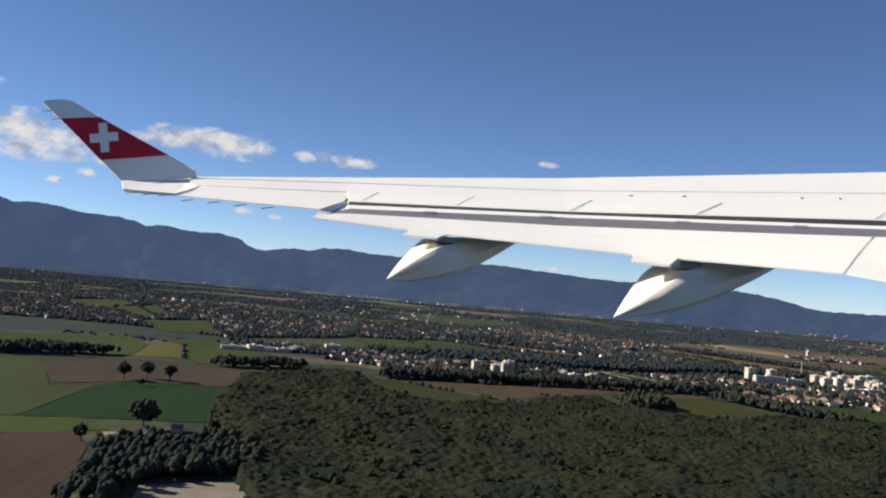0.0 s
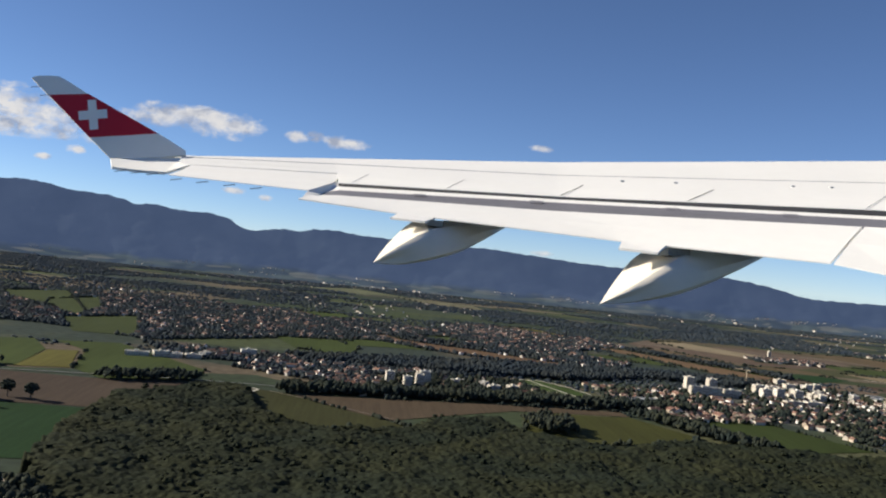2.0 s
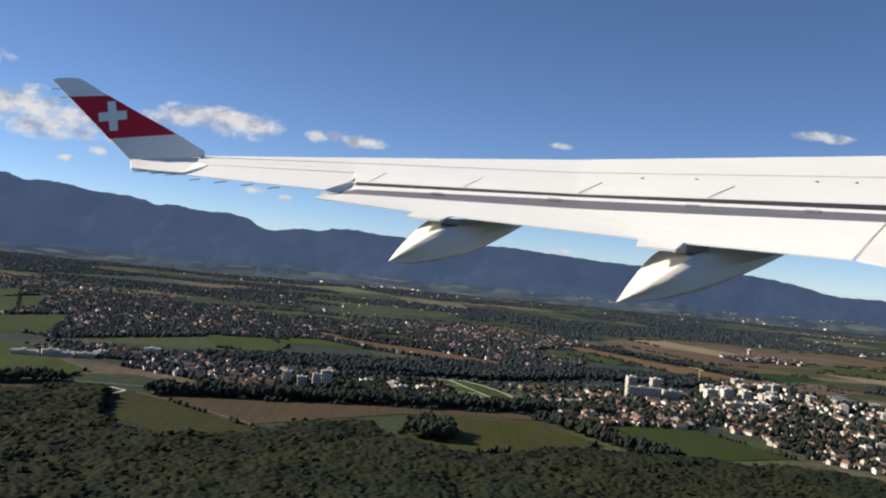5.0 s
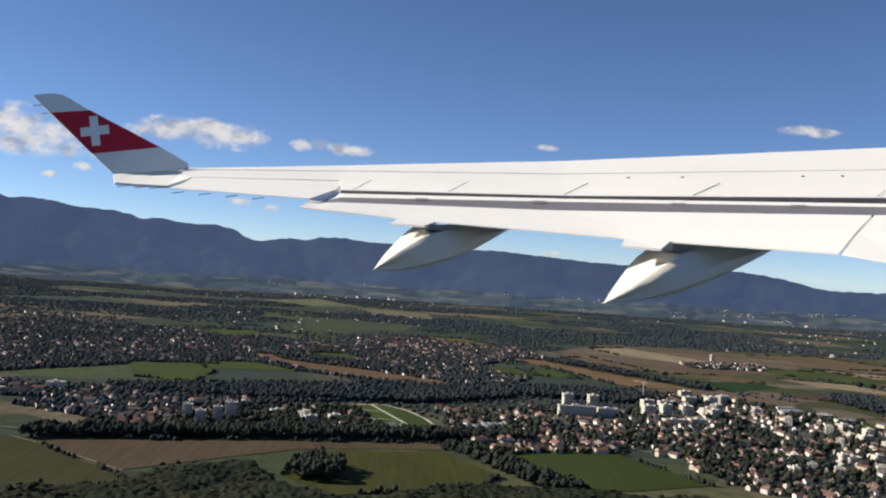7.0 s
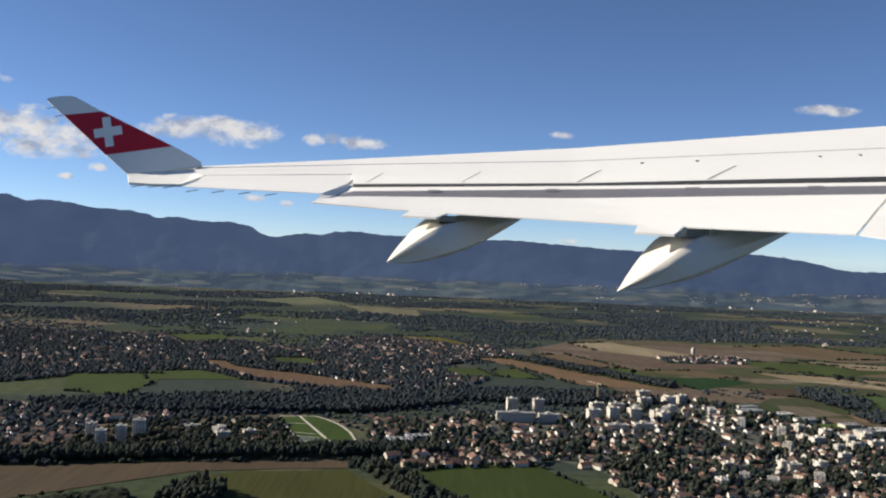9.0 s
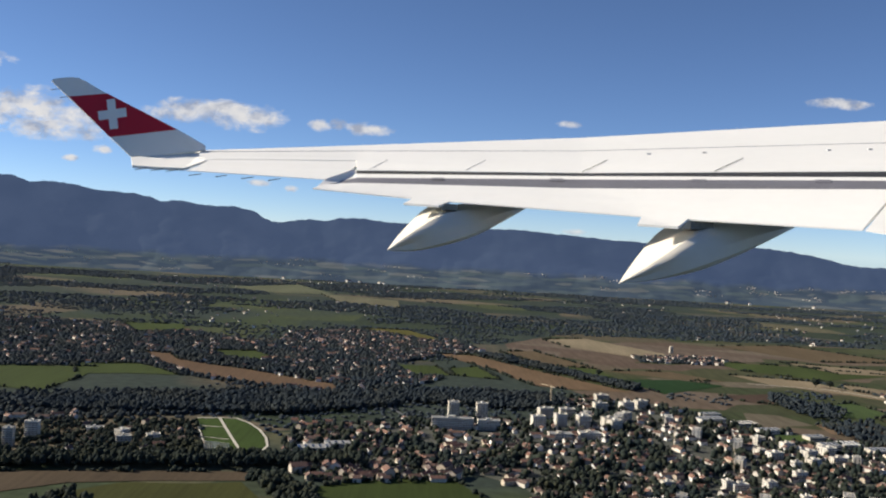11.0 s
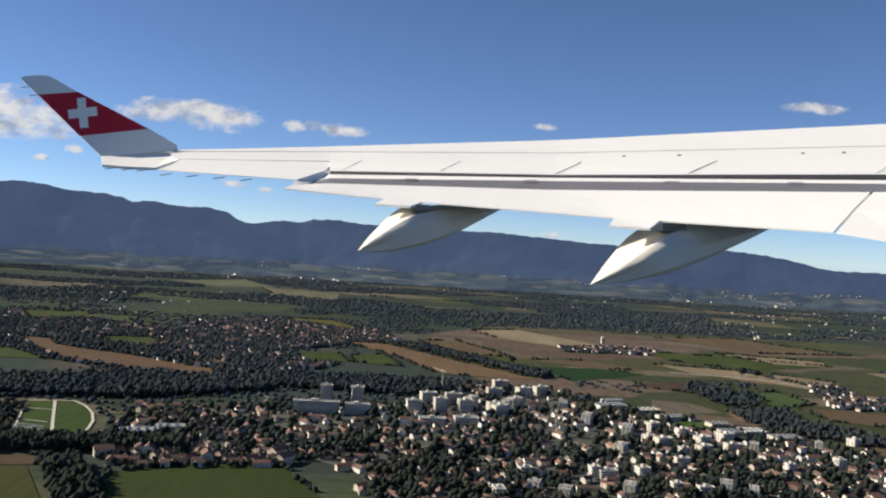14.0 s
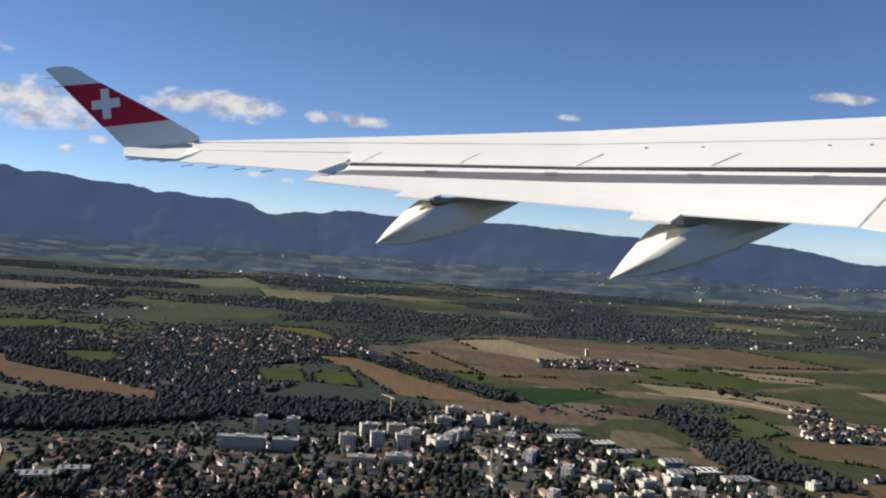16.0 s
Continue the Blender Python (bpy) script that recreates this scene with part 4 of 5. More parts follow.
for poly in SUBURBS[1:9]:
    x, y = spread(poly, 1.75, rng, 0.7)
    ok = ~in_fields(x, y) & away(x, y, [(p, q, 1.15) for p, q in spots]) & (rng.random(len(x)) < 0.88)
    woods("suburb_trees", "garden trees filling the leafy suburb", x[ok], y[ok], rng.uniform(0.6, 1.25, ok.sum()), rng, CROWN_LOW, M_LEAF_FAR_HAZE, 0.95, 0.65)

# hedgerows along field edges
hx, hy = [], []
for p in FIELD_POLYS:
    for (x0, y0), (x1, y1) in zip(p, p[1:] + p[:1]):
        if rng.random() < 0.5 and max(y0, y1) > 250 and (min(x0, x1) > -25 or min(y0, y1) > 340):
            n = int(math.hypot(x1 - x0, y1 - y0) / 1.1)
            s = np.linspace(0, 1, n + 1)
            keep = np.sin(s * n * 0.35 + rng.uniform(0, 6)) > rng.uniform(-0.9, 0.5)
            hx += list((x0 + (x1 - x0) * s + rng.uniform(-0.6, 0.6, n + 1))[keep])
            hy += list((y0 + (y1 - y0) * s + rng.uniform(-0.6, 0.6, n + 1))[keep])
woods("hedgerows", "hedges and bushes along the field edges", np.array(hx), np.array(hy), rng.uniform(0.35, 0.95, len(hx)), rng, CROWN_LOW, M_LEAF, 1.1, 0.8)

# woods of the plain
x, y = rng.uniform(-520, 900, 100000), rng.uniform(395, 1350, 100000)
thick = np.array([noise.fractal(Vector((a * 0.007, b * 0.011, 1.5)), 1.0, 2.0, 4) for a, b in zip(x, y)])
ok = (thick > np.where(inside(FARMLAND, x, y), 0.30, np.where(y > 900, 0.0, np.where((y > 590) & (y < 880) & (x < 235) & (x > -220), -0.32, -0.08)))) & ~in_fields(x, y) & (np.abs(x - 150 - y * 0.1) < 90 + y * 0.58)
for poly in [TOWN, CEMETERY] + SUBURBS:
    ok &= ~inside(poly, x, y)
woods("plain_woods", "dark woods and hedgerows across the plain", x[ok], y[ok], rng.uniform(0.65, 1.25, ok.sum()) * np.where(y[ok] > 800, 1.3, 1.0), rng, CROWN_LOW, M_LEAF_PLAIN_HAZE, 0.55, 0.32)
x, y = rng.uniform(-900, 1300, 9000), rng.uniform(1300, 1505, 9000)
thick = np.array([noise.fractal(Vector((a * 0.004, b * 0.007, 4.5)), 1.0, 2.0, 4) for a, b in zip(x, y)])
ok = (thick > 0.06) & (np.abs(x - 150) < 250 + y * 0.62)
woods("far_woods", "far dark woods below the mountains", x[ok], y[ok], rng.uniform(1.2, 2.4, ok.sum()), rng, CROWN_LOW, M_LEAF_PLAIN_HAZE, 0.42, 0.22)

# ---- cemetery, lanes ----
def ribbon(name, label, line, wide, mat, lift=0.30):
    v, f = [], []
    for i, p in enumerate(line):
        a, b = Vector(line[max(0, i - 1)]), Vector(line[min(len(line) - 1, i + 1)])
        n = (b - a).normalized()
        for s in (-1, 1):
            v.append((p[0] - s * n.y * wide / 2, p[1] + s * n.x * wide / 2, float(ground_z(*p)) + lift))
        if i:
            f.append((2 * i - 2, 2 * i - 1, 2 * i + 1, 2 * i))
    return tagged(new(name, mesh_of(name, v, f, mat)), label, "path", kind="structure")


tagged(new("lawn", mesh_of("lawn", [(a, b, 0.16) for a, b in CEMETERY], [tuple(range(len(CEMETERY)))], field_material("lawn_grass", (0.050, 0.078, 0.020), 30))),
       "walled green lawn with pale paths", "lawn", kind="structure")
ribbon("path", "pale gravel path across the lawn", [(109.5, 419), (119.2, 391.9), (129.3, 364.3)], 0.9, M_PATH)
ribbon("path", "curved pale gravel path along the lawn's edge", [(101.9, 417.6), (109, 419.5), (115.1, 420.4), (121.2, 413.2), (126.3, 403.9), (130.4, 392.7), (132.7, 381.5), (131.4, 370.4)], 0.8, M_PATH)
ribbon("path", "pale gravel path along the graves", [(104.9, 406.3), (109.5, 392), (115.1, 374.6)], 0.6, M_PATH)
ribbon("path", "narrow pale path across the lawn", [(104.9, 406.3), (110, 405.2), (114.1, 405.2)], 0.5, M_PATH)
rows = []
for k in range(4):
    rows += [box(x - 0.22, x + 0.22, 375.6 + k * 2.3 - 0.25 * (x - 114.1), 375.9 + k * 2.3 - 0.25 * (x - 114.1), 0.1, 0.65) for x in np.arange(114.6 - k * 0.7, 123.1 - k * 0.7, 0.8)]
tagged(new("gravestones", mesh_of("gravestones", *joined(rows), M_WALL)), "rows of pale gravestones on the lawn", "graves", kind="stuff")
ribbon("path", "pale gravel path between graves", [(110, 389.9), (115.1, 388.9), (119.2, 387.8)], 0.6, M_PATH)
ribbon("lane", "pale farm lane beside the stubble field", [(-3.1, 334), (2.8, 329.9), (0.6, 321.4)], 1.0, M_PATH)
ribbon("lane", "narrow lane with a hedge across the field", [(6.7, 328.7), (18.6, 320.5), (32.4, 308.7), (48.5, 295.1)], 0.45, M_YARD)
ribbon("road", "asphalt road along the fields", [(-159.1, 307.8), (-79.5, 325.7), (-22.5, 338.2), (-0.9, 339.9), (19.1, 339.3)], 1.0, M_ROAD)
ribbon("road", "straight pale main street through the town", [(146.2, 492.7), (159.5, 474), (177.7, 433.3), (189.1, 406.8), (196.6, 386.5), (204.1, 368.1)], 1.3, M_ROAD)
ribbon("road", "asphalt road past the trading estate", [(286.3, 497), (292.4, 470.4), (301.9, 445.8), (319, 420.3), (349.2, 389.2)], 1.4, M_ROAD)
ribbon("lane", "pale farm lane across tan fields", [(352.1, 571.9), (393.6, 565.1), (428.1, 527.9), (464, 505.3)], 1.0, M_PATH)


# ---- clouds ----
def cloud_material():
    """Ragged vapour, its white and grey parts a painted glow in place of sunlight, thinning out to its rim; object
    space spans one cloud.
    """
    m = bpy.data.materials.new("glowing_cloud_vapour")
    m.use_nodes = True
    t = m.node_tree
    t.nodes.remove(t.nodes["Principled BSDF"])
    co = t.nodes.new("ShaderNodeTexCoord").outputs["Object"]
    own = t.nodes.new("ShaderNodeObjectInfo")
    shift = node(t, "ShaderNodeVectorMath")
    shift.operation = "MULTIPLY_ADD"
    shift.inputs[1].default_value = (0.011, 0.011, 0.017)
    t.links.new(co, shift.inputs[0])
    t.links.new(own.outputs["Location"], shift.inputs[2])
    n = node(t, "ShaderNodeTexNoise", Scale=1.0, Detail=9.0, Roughness=0.62, Distortion=0.25)
    t.links.new(shift.outputs[0], n.inputs["Vector"])
    reach = t.nodes.new("ShaderNodeAttribute")
    reach.attribute_name = "reach"
    total = node(t, "ShaderNodeMath")
    total.operation = "MULTIPLY_ADD"
    total.inputs[1].default_value = 0.95
    t.links.new(n.outputs["Fac"], total.inputs[0])
    t.links.new(reach.outputs["Fac"], total.inputs[2])
    thick = ramp(t, total.outputs[0], [(0.68, (0, 0, 0)), (0.80, (0.30, 0.30, 0.30)), (0.98, (0.93, 0.93, 0.93))])
    n2 = node(t, "ShaderNodeTexNoise", Scale=0.8, Detail=5.0)
    t.links.new(shift.outputs[0], n2.inputs["Vector"])
    # sunlit white and shaded grey, emitted as fixed tones
    tone = ramp(t, n2.outputs["Fac"], [(0.36, (0.33, 0.36, 0.44)), (0.50, (0.60, 0.60, 0.62)), (0.62, (0.70, 0.68, 0.66))])
    glow = node(t, "ShaderNodeEmission", Strength=0.88)
    t.links.new(tone, glow.inputs[0])
    clear, mx = t.nodes.new("ShaderNodeBsdfTransparent"), t.nodes.new("ShaderNodeMixShader")
    t.links.new(thick, mx.inputs[0])
    t.links.new(clear.outputs[0], mx.inputs[1])
    t.links.new(glow.outputs[0], mx.inputs[2])
    t.links.new(mx.outputs[0], t.nodes["Material Output"].inputs[0])
    return m


M_CLOUD = cloud_material()
CLOUDS = [(-1898, 612, 223, 65), (-1760, 503, 238, 50), (-2175, 845, 164, 32), (-2208, 528, 238, 77), (-1577, 571, 179, 47), (-1086, 629, 208, 50),
          (-792, 618, 185, 56), (-928, 672, 119, 26), (-406, 596, 53, 26), (-318, 618, 47, 23), (-1530, 412, 47, 17), (-1691, 358, 47, 14), (-534,
          264, 41, 14), (-707, 286, 59, 14), (966, 122, 59, 14), (2326, 878, 155, 23), (908, 685, 65, 14), (-168, 597, 119, 26), (-1352, 477, 149, 29)]
for k, (cx, cz, w, h) in enumerate(CLOUDS):
    n, w, h = 24, w * 1.12, h * 1.35
    v, fade = [], []
    for r in range(n // 2 + 1):
        for a in range(n):
            s, q = r / (n / 2), 2 * math.pi * a / n
            v.append((w * 1.5 * s * math.cos(q), -h * 0.9 * (1 - s * s), h * 1.6 * s * math.sin(q)))
            fade.append(0.52 - 0.62 * s * s - 0.10 * max(0.0, -s * math.sin(q)))
    f = [(r * n + a, r * n + (a + 1) % n, (r + 1) * n + (a + 1) % n, (r + 1) * n + a) for r in range(n // 2) for a in range(n)]
    me = mesh_of("cloud", v, f, M_CLOUD, smooth=True)
    at = me.attributes.new("reach", "FLOAT", "POINT")
    at.data.foreach_set("value", fade)
    ob = tagged(new("cloud", me), "small white fair-weather cumulus cloud", "cloud", kind="stuff")
    ob.location = (cx, 4890 + k * 2.0, cz)


# ---- aircraft wing ----
WING = new("aircraft_wing")
WING.matrix_basis = Matrix.Translation((888.2, 3220.9, -30.6)) @ Matrix(((0.9999, -0.0153, 0.0013), (0.0153, 0.9999, 0.0039), (-0.0013, -0.0038, 1.0000))).to_4x4() @ Matrix.Scale(149.81, 4)
tagged(WING, "white airliner wing with flaps lowered and upturned red winglet", "aircraft wing")


def sheet(rows, thick):
    """A panel from stations along the span, each a row of points along the chord, with its thickness below."""
    n, k = len(rows), len(rows[0])
    top = [Vector(p) for r in rows for p in r]
    th = thick if isinstance(thick, (list, tuple)) else [thick] * k
    low = [p - Vector((0, 0, th[i % k])) for i, p in enumerate(top)]
    f, o = [], n * k
    for a in range(n - 1):
        for b in range(k - 1):
            q = (a * k + b, a * k + b + 1, (a + 1) * k + b + 1, (a + 1) * k + b)
            f += [q, tuple(i + o for i in reversed(q))]
        f += [(a * k, (a + 1) * k, (a + 1) * k + o, a * k + o), (a * k + k - 1, a * k + k - 1 + o, (a + 1) * k + k - 1 + o, (a + 1) * k + k - 1)]
    for b in range(k - 1):
        f += [(b, b + o, b + 1 + o, b + 1), ((n - 1) * k + b, (n - 1) * k + b + 1, (n - 1) * k + b + 1 + o, (n - 1) * k + b + o)]
    return top + low, f


def solid(name, verts, faces, mat, parent, label="", smooth=False):
    me = mesh_of(name, verts, faces, mat)
    bm = bmesh.new()
    bm.from_mesh(me)
    bmesh.ops.recalc_face_normals(bm, faces=bm.faces)
    bm.to_mesh(me)
    bm.free()
    if smooth:
        me.polygons.foreach_set("use_smooth", [True] * len(me.polygons))
    return part(name, me, parent, label)


def between(p, q, s):
    return Vector(p).lerp(Vector(q), s)


STATIONS = [
    [(-7.00, 8.89, 3.41), (-6.89, 7.31, 3.09), (-6.75, 5.62, 2.63), (-6.68, 4.84, 2.34)],
    [(0.24, 8.43, 4.06), (-0.18, 5.99, 3.38), (-0.54, 3.92, 2.84), (-0.73, 2.76, 2.48)],
    [(10.07, 7.16, 5.09), (8.11, 3.50, 3.89), (6.83, 1.08, 3.16), (6.16, -0.18, 2.74)],
    [(18.78, 6.00, 6.03), (14.60, 1.27, 4.28), (12.17, -1.48, 3.34), (10.96, -2.84, 2.86)],
]
OUTER = [[(-11.61, 7.50, 2.84), (-11.56, 7.10, 2.76), (-11.50, 6.60, 2.56), (-11.16, 6.40, 2.50)],
         [(-6.995, 8.89, 3.41), (-6.885, 7.31, 3.09), (-6.80, 6.35, 2.83), (-6.74, 5.85, 2.69)]]
skin = solid("wing_skin", *sheet(STATIONS, [0.10, 0.55, 0.50, 0.10]), M_WHITE, WING)
solid("outer_skin", *sheet(OUTER, [0.06, 0.30, 0.25, 0.10]), M_WHITE, WING)
# seam of the spoilers and cross seams, laid just above the skin
for a, b in zip([OUTER[0]] + STATIONS, STATIONS):
    p, q = Vector(a[1]), Vector(b[1])
    d = (Vector(a[2]) - Vector(a[1])).normalized() * 0.045
    up = Vector((0, 0, 0.012))
    solid("spoiler_seam", *sheet([[p + up, p + d + up], [q + up, q + d + up]], 0.01), M_LINE, skin)
for k, s in ((0, 0.06), (0, 0.50), (1, 0.0), (1, 0.44), (2, 0.0), (2, 0.5)):
    line = []
    for c, at in ((2, s + 0.085), (3, s)):
        p = between(STATIONS[k][c], STATIONS[k + 1][c], at)
        line.append(p + (between(STATIONS[k][1], STATIONS[k + 1][1], at) - p) * 0.12 if c == 2 else p)
    d, up = Vector((0.020 if k >= 1 else 0.012, 0, 0)), Vector((0, -0.02, 0.03))
    solid("spoiler_gap", *sheet([[p + up for p in line], [p + d + up for p in line]], 0.01), M_SHADOW_GAP if k == 1 else M_LINE, skin)

# flap: white lip, grey nose, white panel
NOSE = [
    [(-7.01, 4.85, 2.12), (-7.23, 4.14, 1.92), (-7.27, 4.00, 1.88)],
    [(-6.67, 4.72, 2.23), (-6.64, 4.24, 2.09), (-6.58, 3.65, 1.92)],
    [(-0.78, 2.46, 2.37), (-0.83, 2.12, 2.26), (-0.95, 1.42, 1.99)],
    [(5.90, -0.66, 2.545), (5.76, -0.94, 2.44), (5.38, -1.64, 2.19)],
    [(10.39, -3.50, 2.62), (10.20, -3.72, 2.51), (9.57, -4.40, 2.29)],
]
# dark sheet put in for the shade of the slot ahead of the flaps
SLOT = [[Vector(r[3]) + Vector((0, 0, -0.015)), Vector(q[0]) + Vector((0, 0, 0.005))] for r, q in zip(STATIONS, NOSE[1:])]
solid("flap_slot_shade", *sheet(SLOT, 0.05), M_SHADOW_GAP, WING, "dark slot between wing and flaps")
flap = solid("flap", *sheet([r[:2] for r in NOSE], 0.06), M_WHITE, WING)
solid("flap_nose", *sheet([[Vector(r[1]), Vector(r[2])] for r in NOSE], 0.06), M_GREY, flap, "dull grey unpainted flap nose")


def nose_edge(x):
    for a, b in zip(NOSE, NOSE[1:]):
        if a[2][0] <= x <= b[2][0]:
            return between(a[2], b[2], (x - a[2][0]) / (b[2][0] - a[2][0]))
    return Vector(NOSE[0][2]) if x < 0 else Vector(NOSE[-1][2])


def flap_panel(x0, x1, p, q):
    rows = []
    for s in (0, 0.25, 0.5, 0.75, 1):
        a, b = nose_edge(x0 + (x1 - x0) * s), between(p, q, s)
        m = a.lerp(b, 0.5) + Vector((0, 0, 0.03))
        rows.append([a, m, b])
    return solid("flap_panel", *sheet(rows, [0.16, 0.12, 0.03]), M_WHITE, flap)


flap_panel(-7.26, -4.5, (-7.56, 1.98, 1.63), (-5.06, 1.04, 1.49))
flap_panel(-4.5, -0.05, (-5.06, 1.04, 1.49), (-0.14, -1.35, 1.30))
flap_panel(-0.05, 5.3, (-0.14, -1.35, 1.30), (3.55, -3.62, 1.21))
flap_panel(5.35, 9.57, (3.60, -3.65, 1.205), (7.45, -6.89, 0.57))
for a, b, c, d in (((-5.06, 1.04, 1.49), (-5.27, 0.42, 1.34), (-4.47, 0.09, 1.32), (-4.18, 0.68, 1.46)),
                   ((-0.14, -1.35, 1.30), (-0.39, -2.04, 1.11), (0.35, -2.41, 1.09), (0.71, -1.89, 1.29))):
    solid("flap_tab", *sheet([[Vector(a), Vector(b)], [Vector(d), Vector(c)]], 0.05), M_WHITE, flap)

solid("flap_end", *sheet([[(-6.68, 5.05, 2.36), (-6.86, 4.80, 2.29), (-7.47, 3.70, 1.93)], [(-6.62, 4.70, 2.20), (-6.98, 4.30, 1.98), (-7.50, 2.60, 1.72)]], 0.03), M_WHITE, WING, "white end plate of the flap")
# aileron and tip
solid("aileron", *sheet([[(-11.10, 6.36, 2.49), (-11.22, 5.72, 2.27), (-11.45, 5.06, 2.06)], [(-6.62, 5.80, 2.67), (-6.84, 4.85, 2.33), (-7.44, 3.75, 1.97)]],
                        [0.1, 0.08, 0.02]), M_WHITE, WING)
solid("wing_tip", *sheet([[(-11.49, 7.40, 2.83), (-11.16, 6.42, 2.50)], [(-11.97, 7.26, 2.73), (-11.78, 6.10, 2.18)], [(-12.52, 7.12, 2.62), (-12.66, 6.25, 2.17)],
                          [(-13.56, 6.90, 2.46), (-13.36, 6.40, 2.19)]], 0.08), M_WHITE, WING)
# winglet
OUTLINE = [(-16.36, 7.72, 4.71), (-16.27, 7.75, 4.78), (-16.09, 7.77, 4.82), (-15.82, 7.79, 4.86), (-15.57, 7.80, 4.86), (-15.29, 7.76, 4.74), (-14.76, 7.67, 4.47),
           (-13.75, 7.53, 4.03), (-12.71, 7.39, 3.58), (-12.01, 7.29, 3.25), (-11.46, 7.20, 2.97), (-11.43, 7.15, 2.84), (-11.93, 7.10, 2.74), (-12.50, 7.05, 2.63),
           (-13.58, 6.96, 2.47)]
BACK = Vector((-0.003, 0.110, -0.041))


def plate(pts, back, lift=0.0):
    front = [Vector(p) - BACK.normalized() * lift for p in pts]
    k = len(front)
    v = front + [p + back for p in front]
    return v, [tuple(range(k)), tuple(reversed(range(k, 2 * k)))] + [(i, (i + 1) % k, (i + 1) % k + k, i + k) for i in range(k)]


winglet = solid("winglet", *plate(OUTLINE, BACK), M_WHITE, WING)
n = len(OUTLINE)
solid("red_band", *plate([(-15.74, 7.55, 4.23), (-14.61, 7.65, 4.41), (-12.37, 7.34, 3.41), (-14.31, 7.14, 3.04)], BACK * 0.08, 0.008), M_RED, winglet, "deep red painted band")
U, T, O = Vector((0.403, 0.044, 0.088)), Vector((-0.132, 0.173, 0.466)), Vector((-14.35, 7.41, 3.76))
for a, b in ((1.0, 0.30), (0.30, 1.0)):
    solid("white_emblem_bar", *plate([O - U * a - T * b, O - U * a + T * b, O + U * a + T * b, O + U * a - T * b], BACK * 0.05, 0.016 if a > b else 0.019), M_WHITE, winglet, "white painted emblem bar")


# flap track fairings
def fairing(rings, nose, tail):
    def ring(far, near, side, low):
        far, near, side, low = (Vector(p) for p in (far, near, side, low))
        a, b = near.lerp(side, 0.5) + Vector((0, -0.06, 0)), side.lerp(low, 0.55) + Vector((0.01, -0.06, -0.05))
        return [far, near, near.lerp(a, 0.5) + Vector((0, -0.02, 0)), a, side, b, b.lerp(low, 0.6) + Vector((0, 0, -0.015)), low, low + Vector((0, 0.35, 0.12)), far + Vector((0.05, 0.25, -0.35))]

    k = 10
    key = [[Vector(tail)] * k] + [ring(*r) for r in rings] + [[Vector(nose)] * k]
    full = []
    for i in range(len(key) - 1):
        p0, p1, p2, p3 = key[max(0, i - 1)], key[i], key[i + 1], key[min(len(key) - 1, i + 2)]
        for s in (0, 0.25, 0.5, 0.75):
            full.append([0.5 * ((2 * b) + (c - a) * s + (2 * a - 5 * b + 4 * c - d) * s * s + (3 * b - a - 3 * c + d) * s ** 3)
                         for a, b, c, d in zip(p0, p1, p2, p3)])
    v, f = [Vector(tail)] + [p for r in full[1:] for p in r] + [Vector(nose)], []
    m = len(full) - 1
    for i in range(k):
        f.append((0, 1 + i, 1 + (i + 1) % k))
        for r in range(m - 1):
            a = 1 + r * k
            f.append((a + i, a + k + i, a + k + (i + 1) % k, a + (i + 1) % k))
        a = 1 + (m - 1) * k
        f.append((a + i, len(v) - 1, a + (i + 1) % k))
    ob = solid("flap_track_fairing", v, f, M_POD, WING, "long pointed cream flap track fairing", True)
    ob.data.set_sharp_from_angle(angle=radians(30))
    return ob


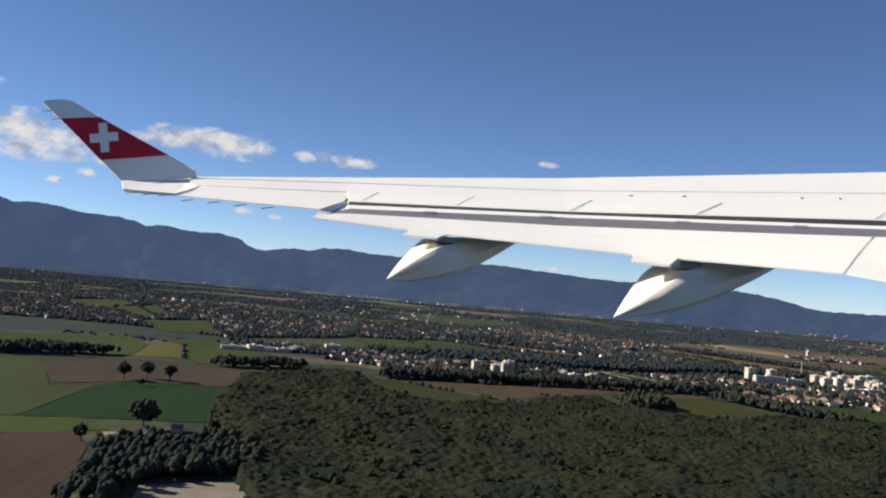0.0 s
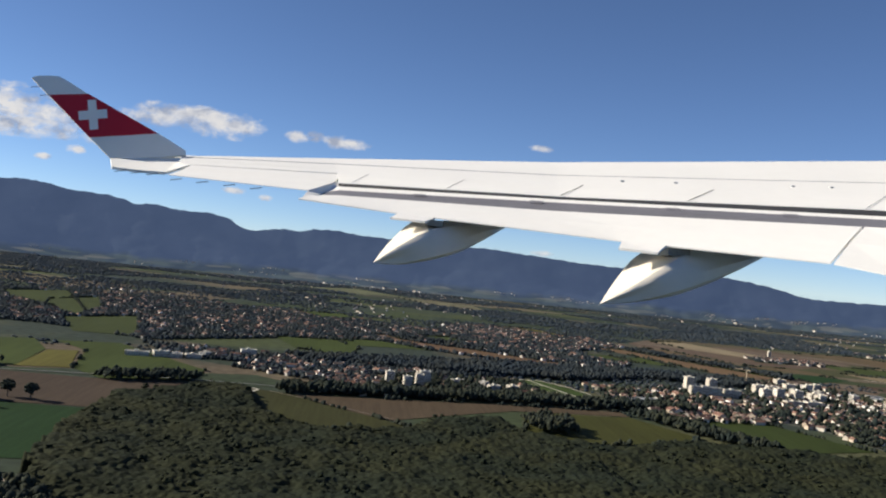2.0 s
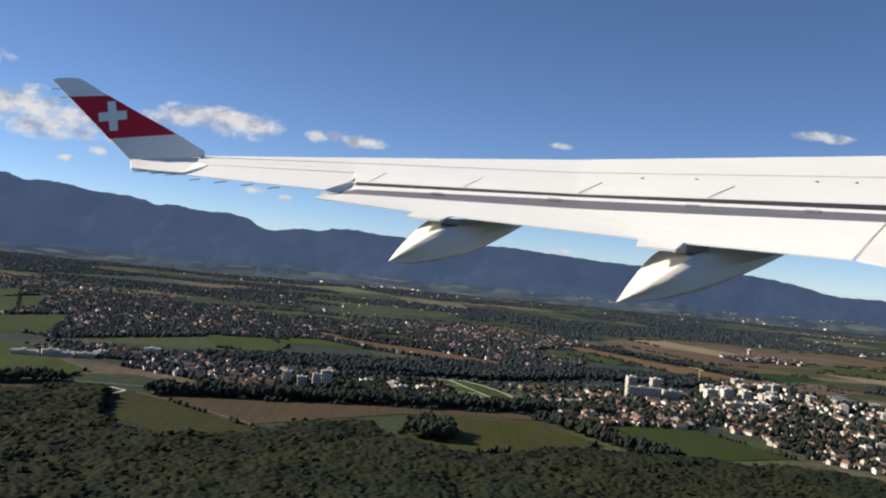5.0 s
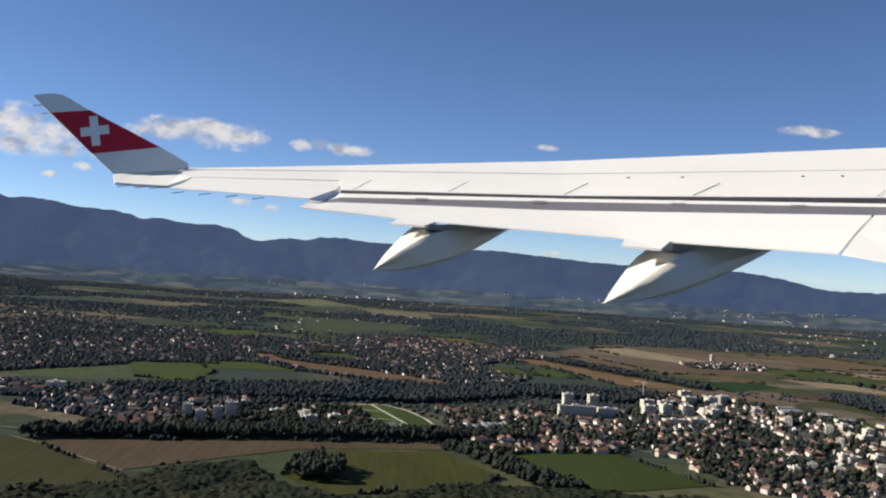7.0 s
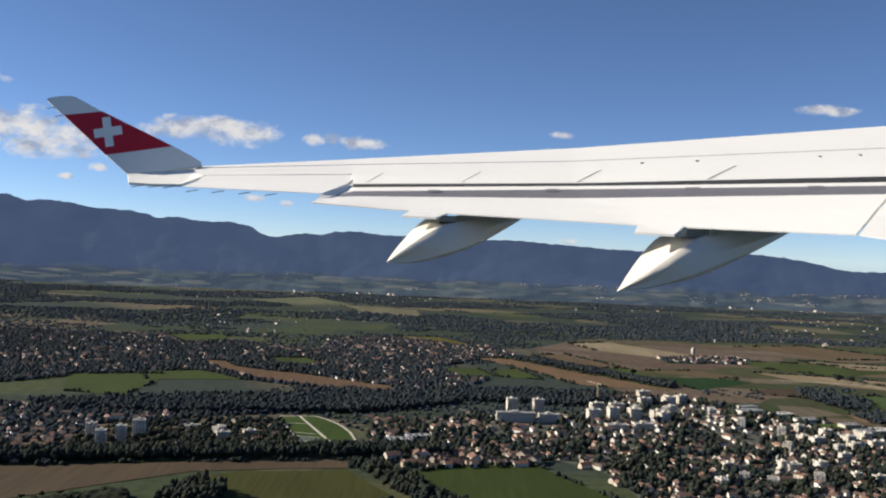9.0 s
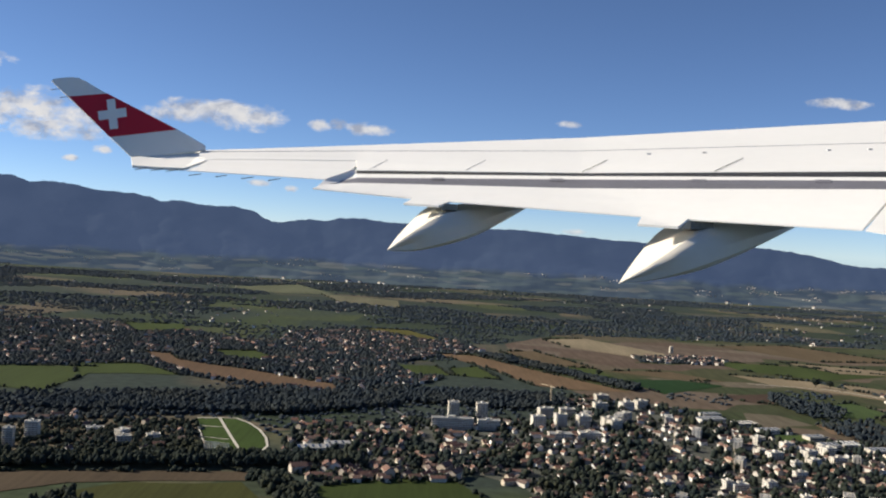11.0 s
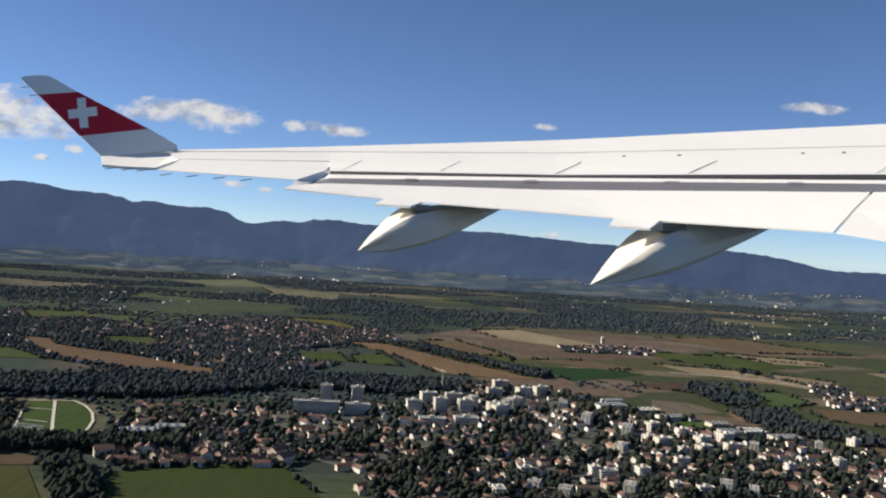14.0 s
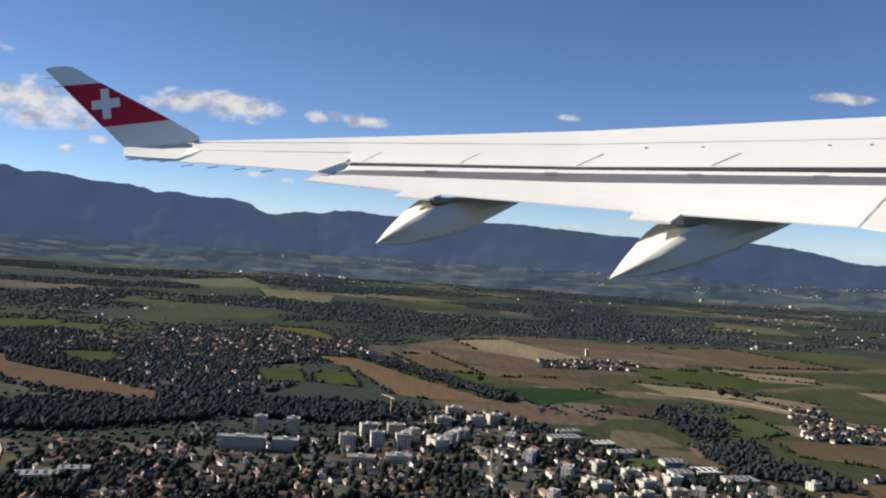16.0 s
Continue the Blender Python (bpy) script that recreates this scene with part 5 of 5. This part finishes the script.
fairing([[(-0.24, -1.49, 0.40), (-0.23, -2.47, 0.26), (-0.08, -2.43, 0.13), (-0.00, -2.31, 0.00)],
         [(0.61, -0.15, 1.03), (0.57, -2.37, 0.83), (0.68, -2.52, 0.50), (0.77, -2.40, 0.20)],
         [(1.73, 1.34, 1.38), (1.37, -1.70, 1.16), (1.59, -2.09, 0.81), (1.72, -1.97, 0.55)],
         [(2.92, 1.99, 1.50), (2.70, -0.47, 1.30), (2.74, -1.05, 1.11), (2.84, -0.93, 0.96)]], (4.41, 1.04, 1.45), (-0.82, -2.50, -0.13))
fairing([[(-5.26, 0.56, 0.71), (-5.10, -0.22, 0.62), (-5.01, -0.14, 0.42), (-4.94, -0.02, 0.26)],
         [(-4.66, 1.87, 1.34), (-4.46, -0.01, 1.06), (-4.29, -0.16, 0.68), (-4.22, -0.04, 0.44)],
         [(-3.99, 3.64, 1.49), (-3.86, 0.70, 1.27), (-3.64, 0.38, 0.92), (-3.52, 0.50, 0.70)],
         [(-3.19, 4.41, 1.61), (-3.07, 1.93, 1.44), (-2.90, 1.49, 1.26), (-2.78, 1.61, 1.10)]], (-1.98, 3.42, 1.54), (-5.58, -0.29, 0.23))
# linkage in the fairing mouths
for a, b in (((0.68, -1.80, 0.99), (1.37, -1.50, 1.24)), ((-4.49, 0.41, 1.16), (-3.92, 0.68, 1.38))):
    solid("flap_linkage", *box(a[0] + 0.1, b[0] - 0.1, a[1] - 0.05, a[1] + 0.5, a[2] + 0.08, b[2]), M_STEEL, WING, "dark steel flap linkage")

# discharge wicks on the trailing edges
for p in ((-12.9, 6.25, 2.12), (-12.4, 6.18, 2.12), (-11.95, 6.1, 2.12), (-11.2, 5.75, 2.02), (-10.4, 5.48, 2.01), (-9.6, 5.2, 1.99), (-8.8, 4.9, 1.97), (-15.98, 7.65, 4.48), (-15.66, 7.57, 4.25)):
    p = Vector(p)
    solid("discharge_wick", *sheet([[p, p + Vector((0, 0.02, 0.015))], [p + Vector((-0.32, -0.08, -0.075)), p + Vector((-0.32, -0.06, -0.06))]], 0.01), M_SHADOW_GAP, WING)

# hinge plates on the flap nose
for x in (-4.6, -1.6, 1.6, 4.1, 7.4):
    for a, q in zip(NOSE, NOSE[1:]):
        if a[1][0] <= x < q[1][0]:
            s = (x - a[1][0]) / (q[1][0] - a[1][0])
            p, e, w = between(a[1], q[1], s), between(a[2], q[2], s), (between(a[1], q[1], s + 0.03) - between(a[1], q[1], s)).normalized() * 0.34
            up = Vector((0, -0.015, 0.018))
            solid("hinge_plate", *sheet([[p + up, p.lerp(e, 0.30) + up], [p + w + up, p.lerp(e, 0.30) + w + up]], 0.014), M_GREY, flap)
# small vents on the skin
for k, s in ((1, 0.22), (1, 0.40), (1, 0.78), (1, 0.90), (2, 0.2)):
    p = between(between(STATIONS[k][1], STATIONS[k + 1][1], s), between(STATIONS[k][2], STATIONS[k + 1][2], s), 0.45) + Vector((0, 0, 0.02))
    solid("vent", *box(p.x, p.x + 0.09, p.y, p.y + 0.12, p.z - 0.02, p.z + 0.03), M_LINE, skin)
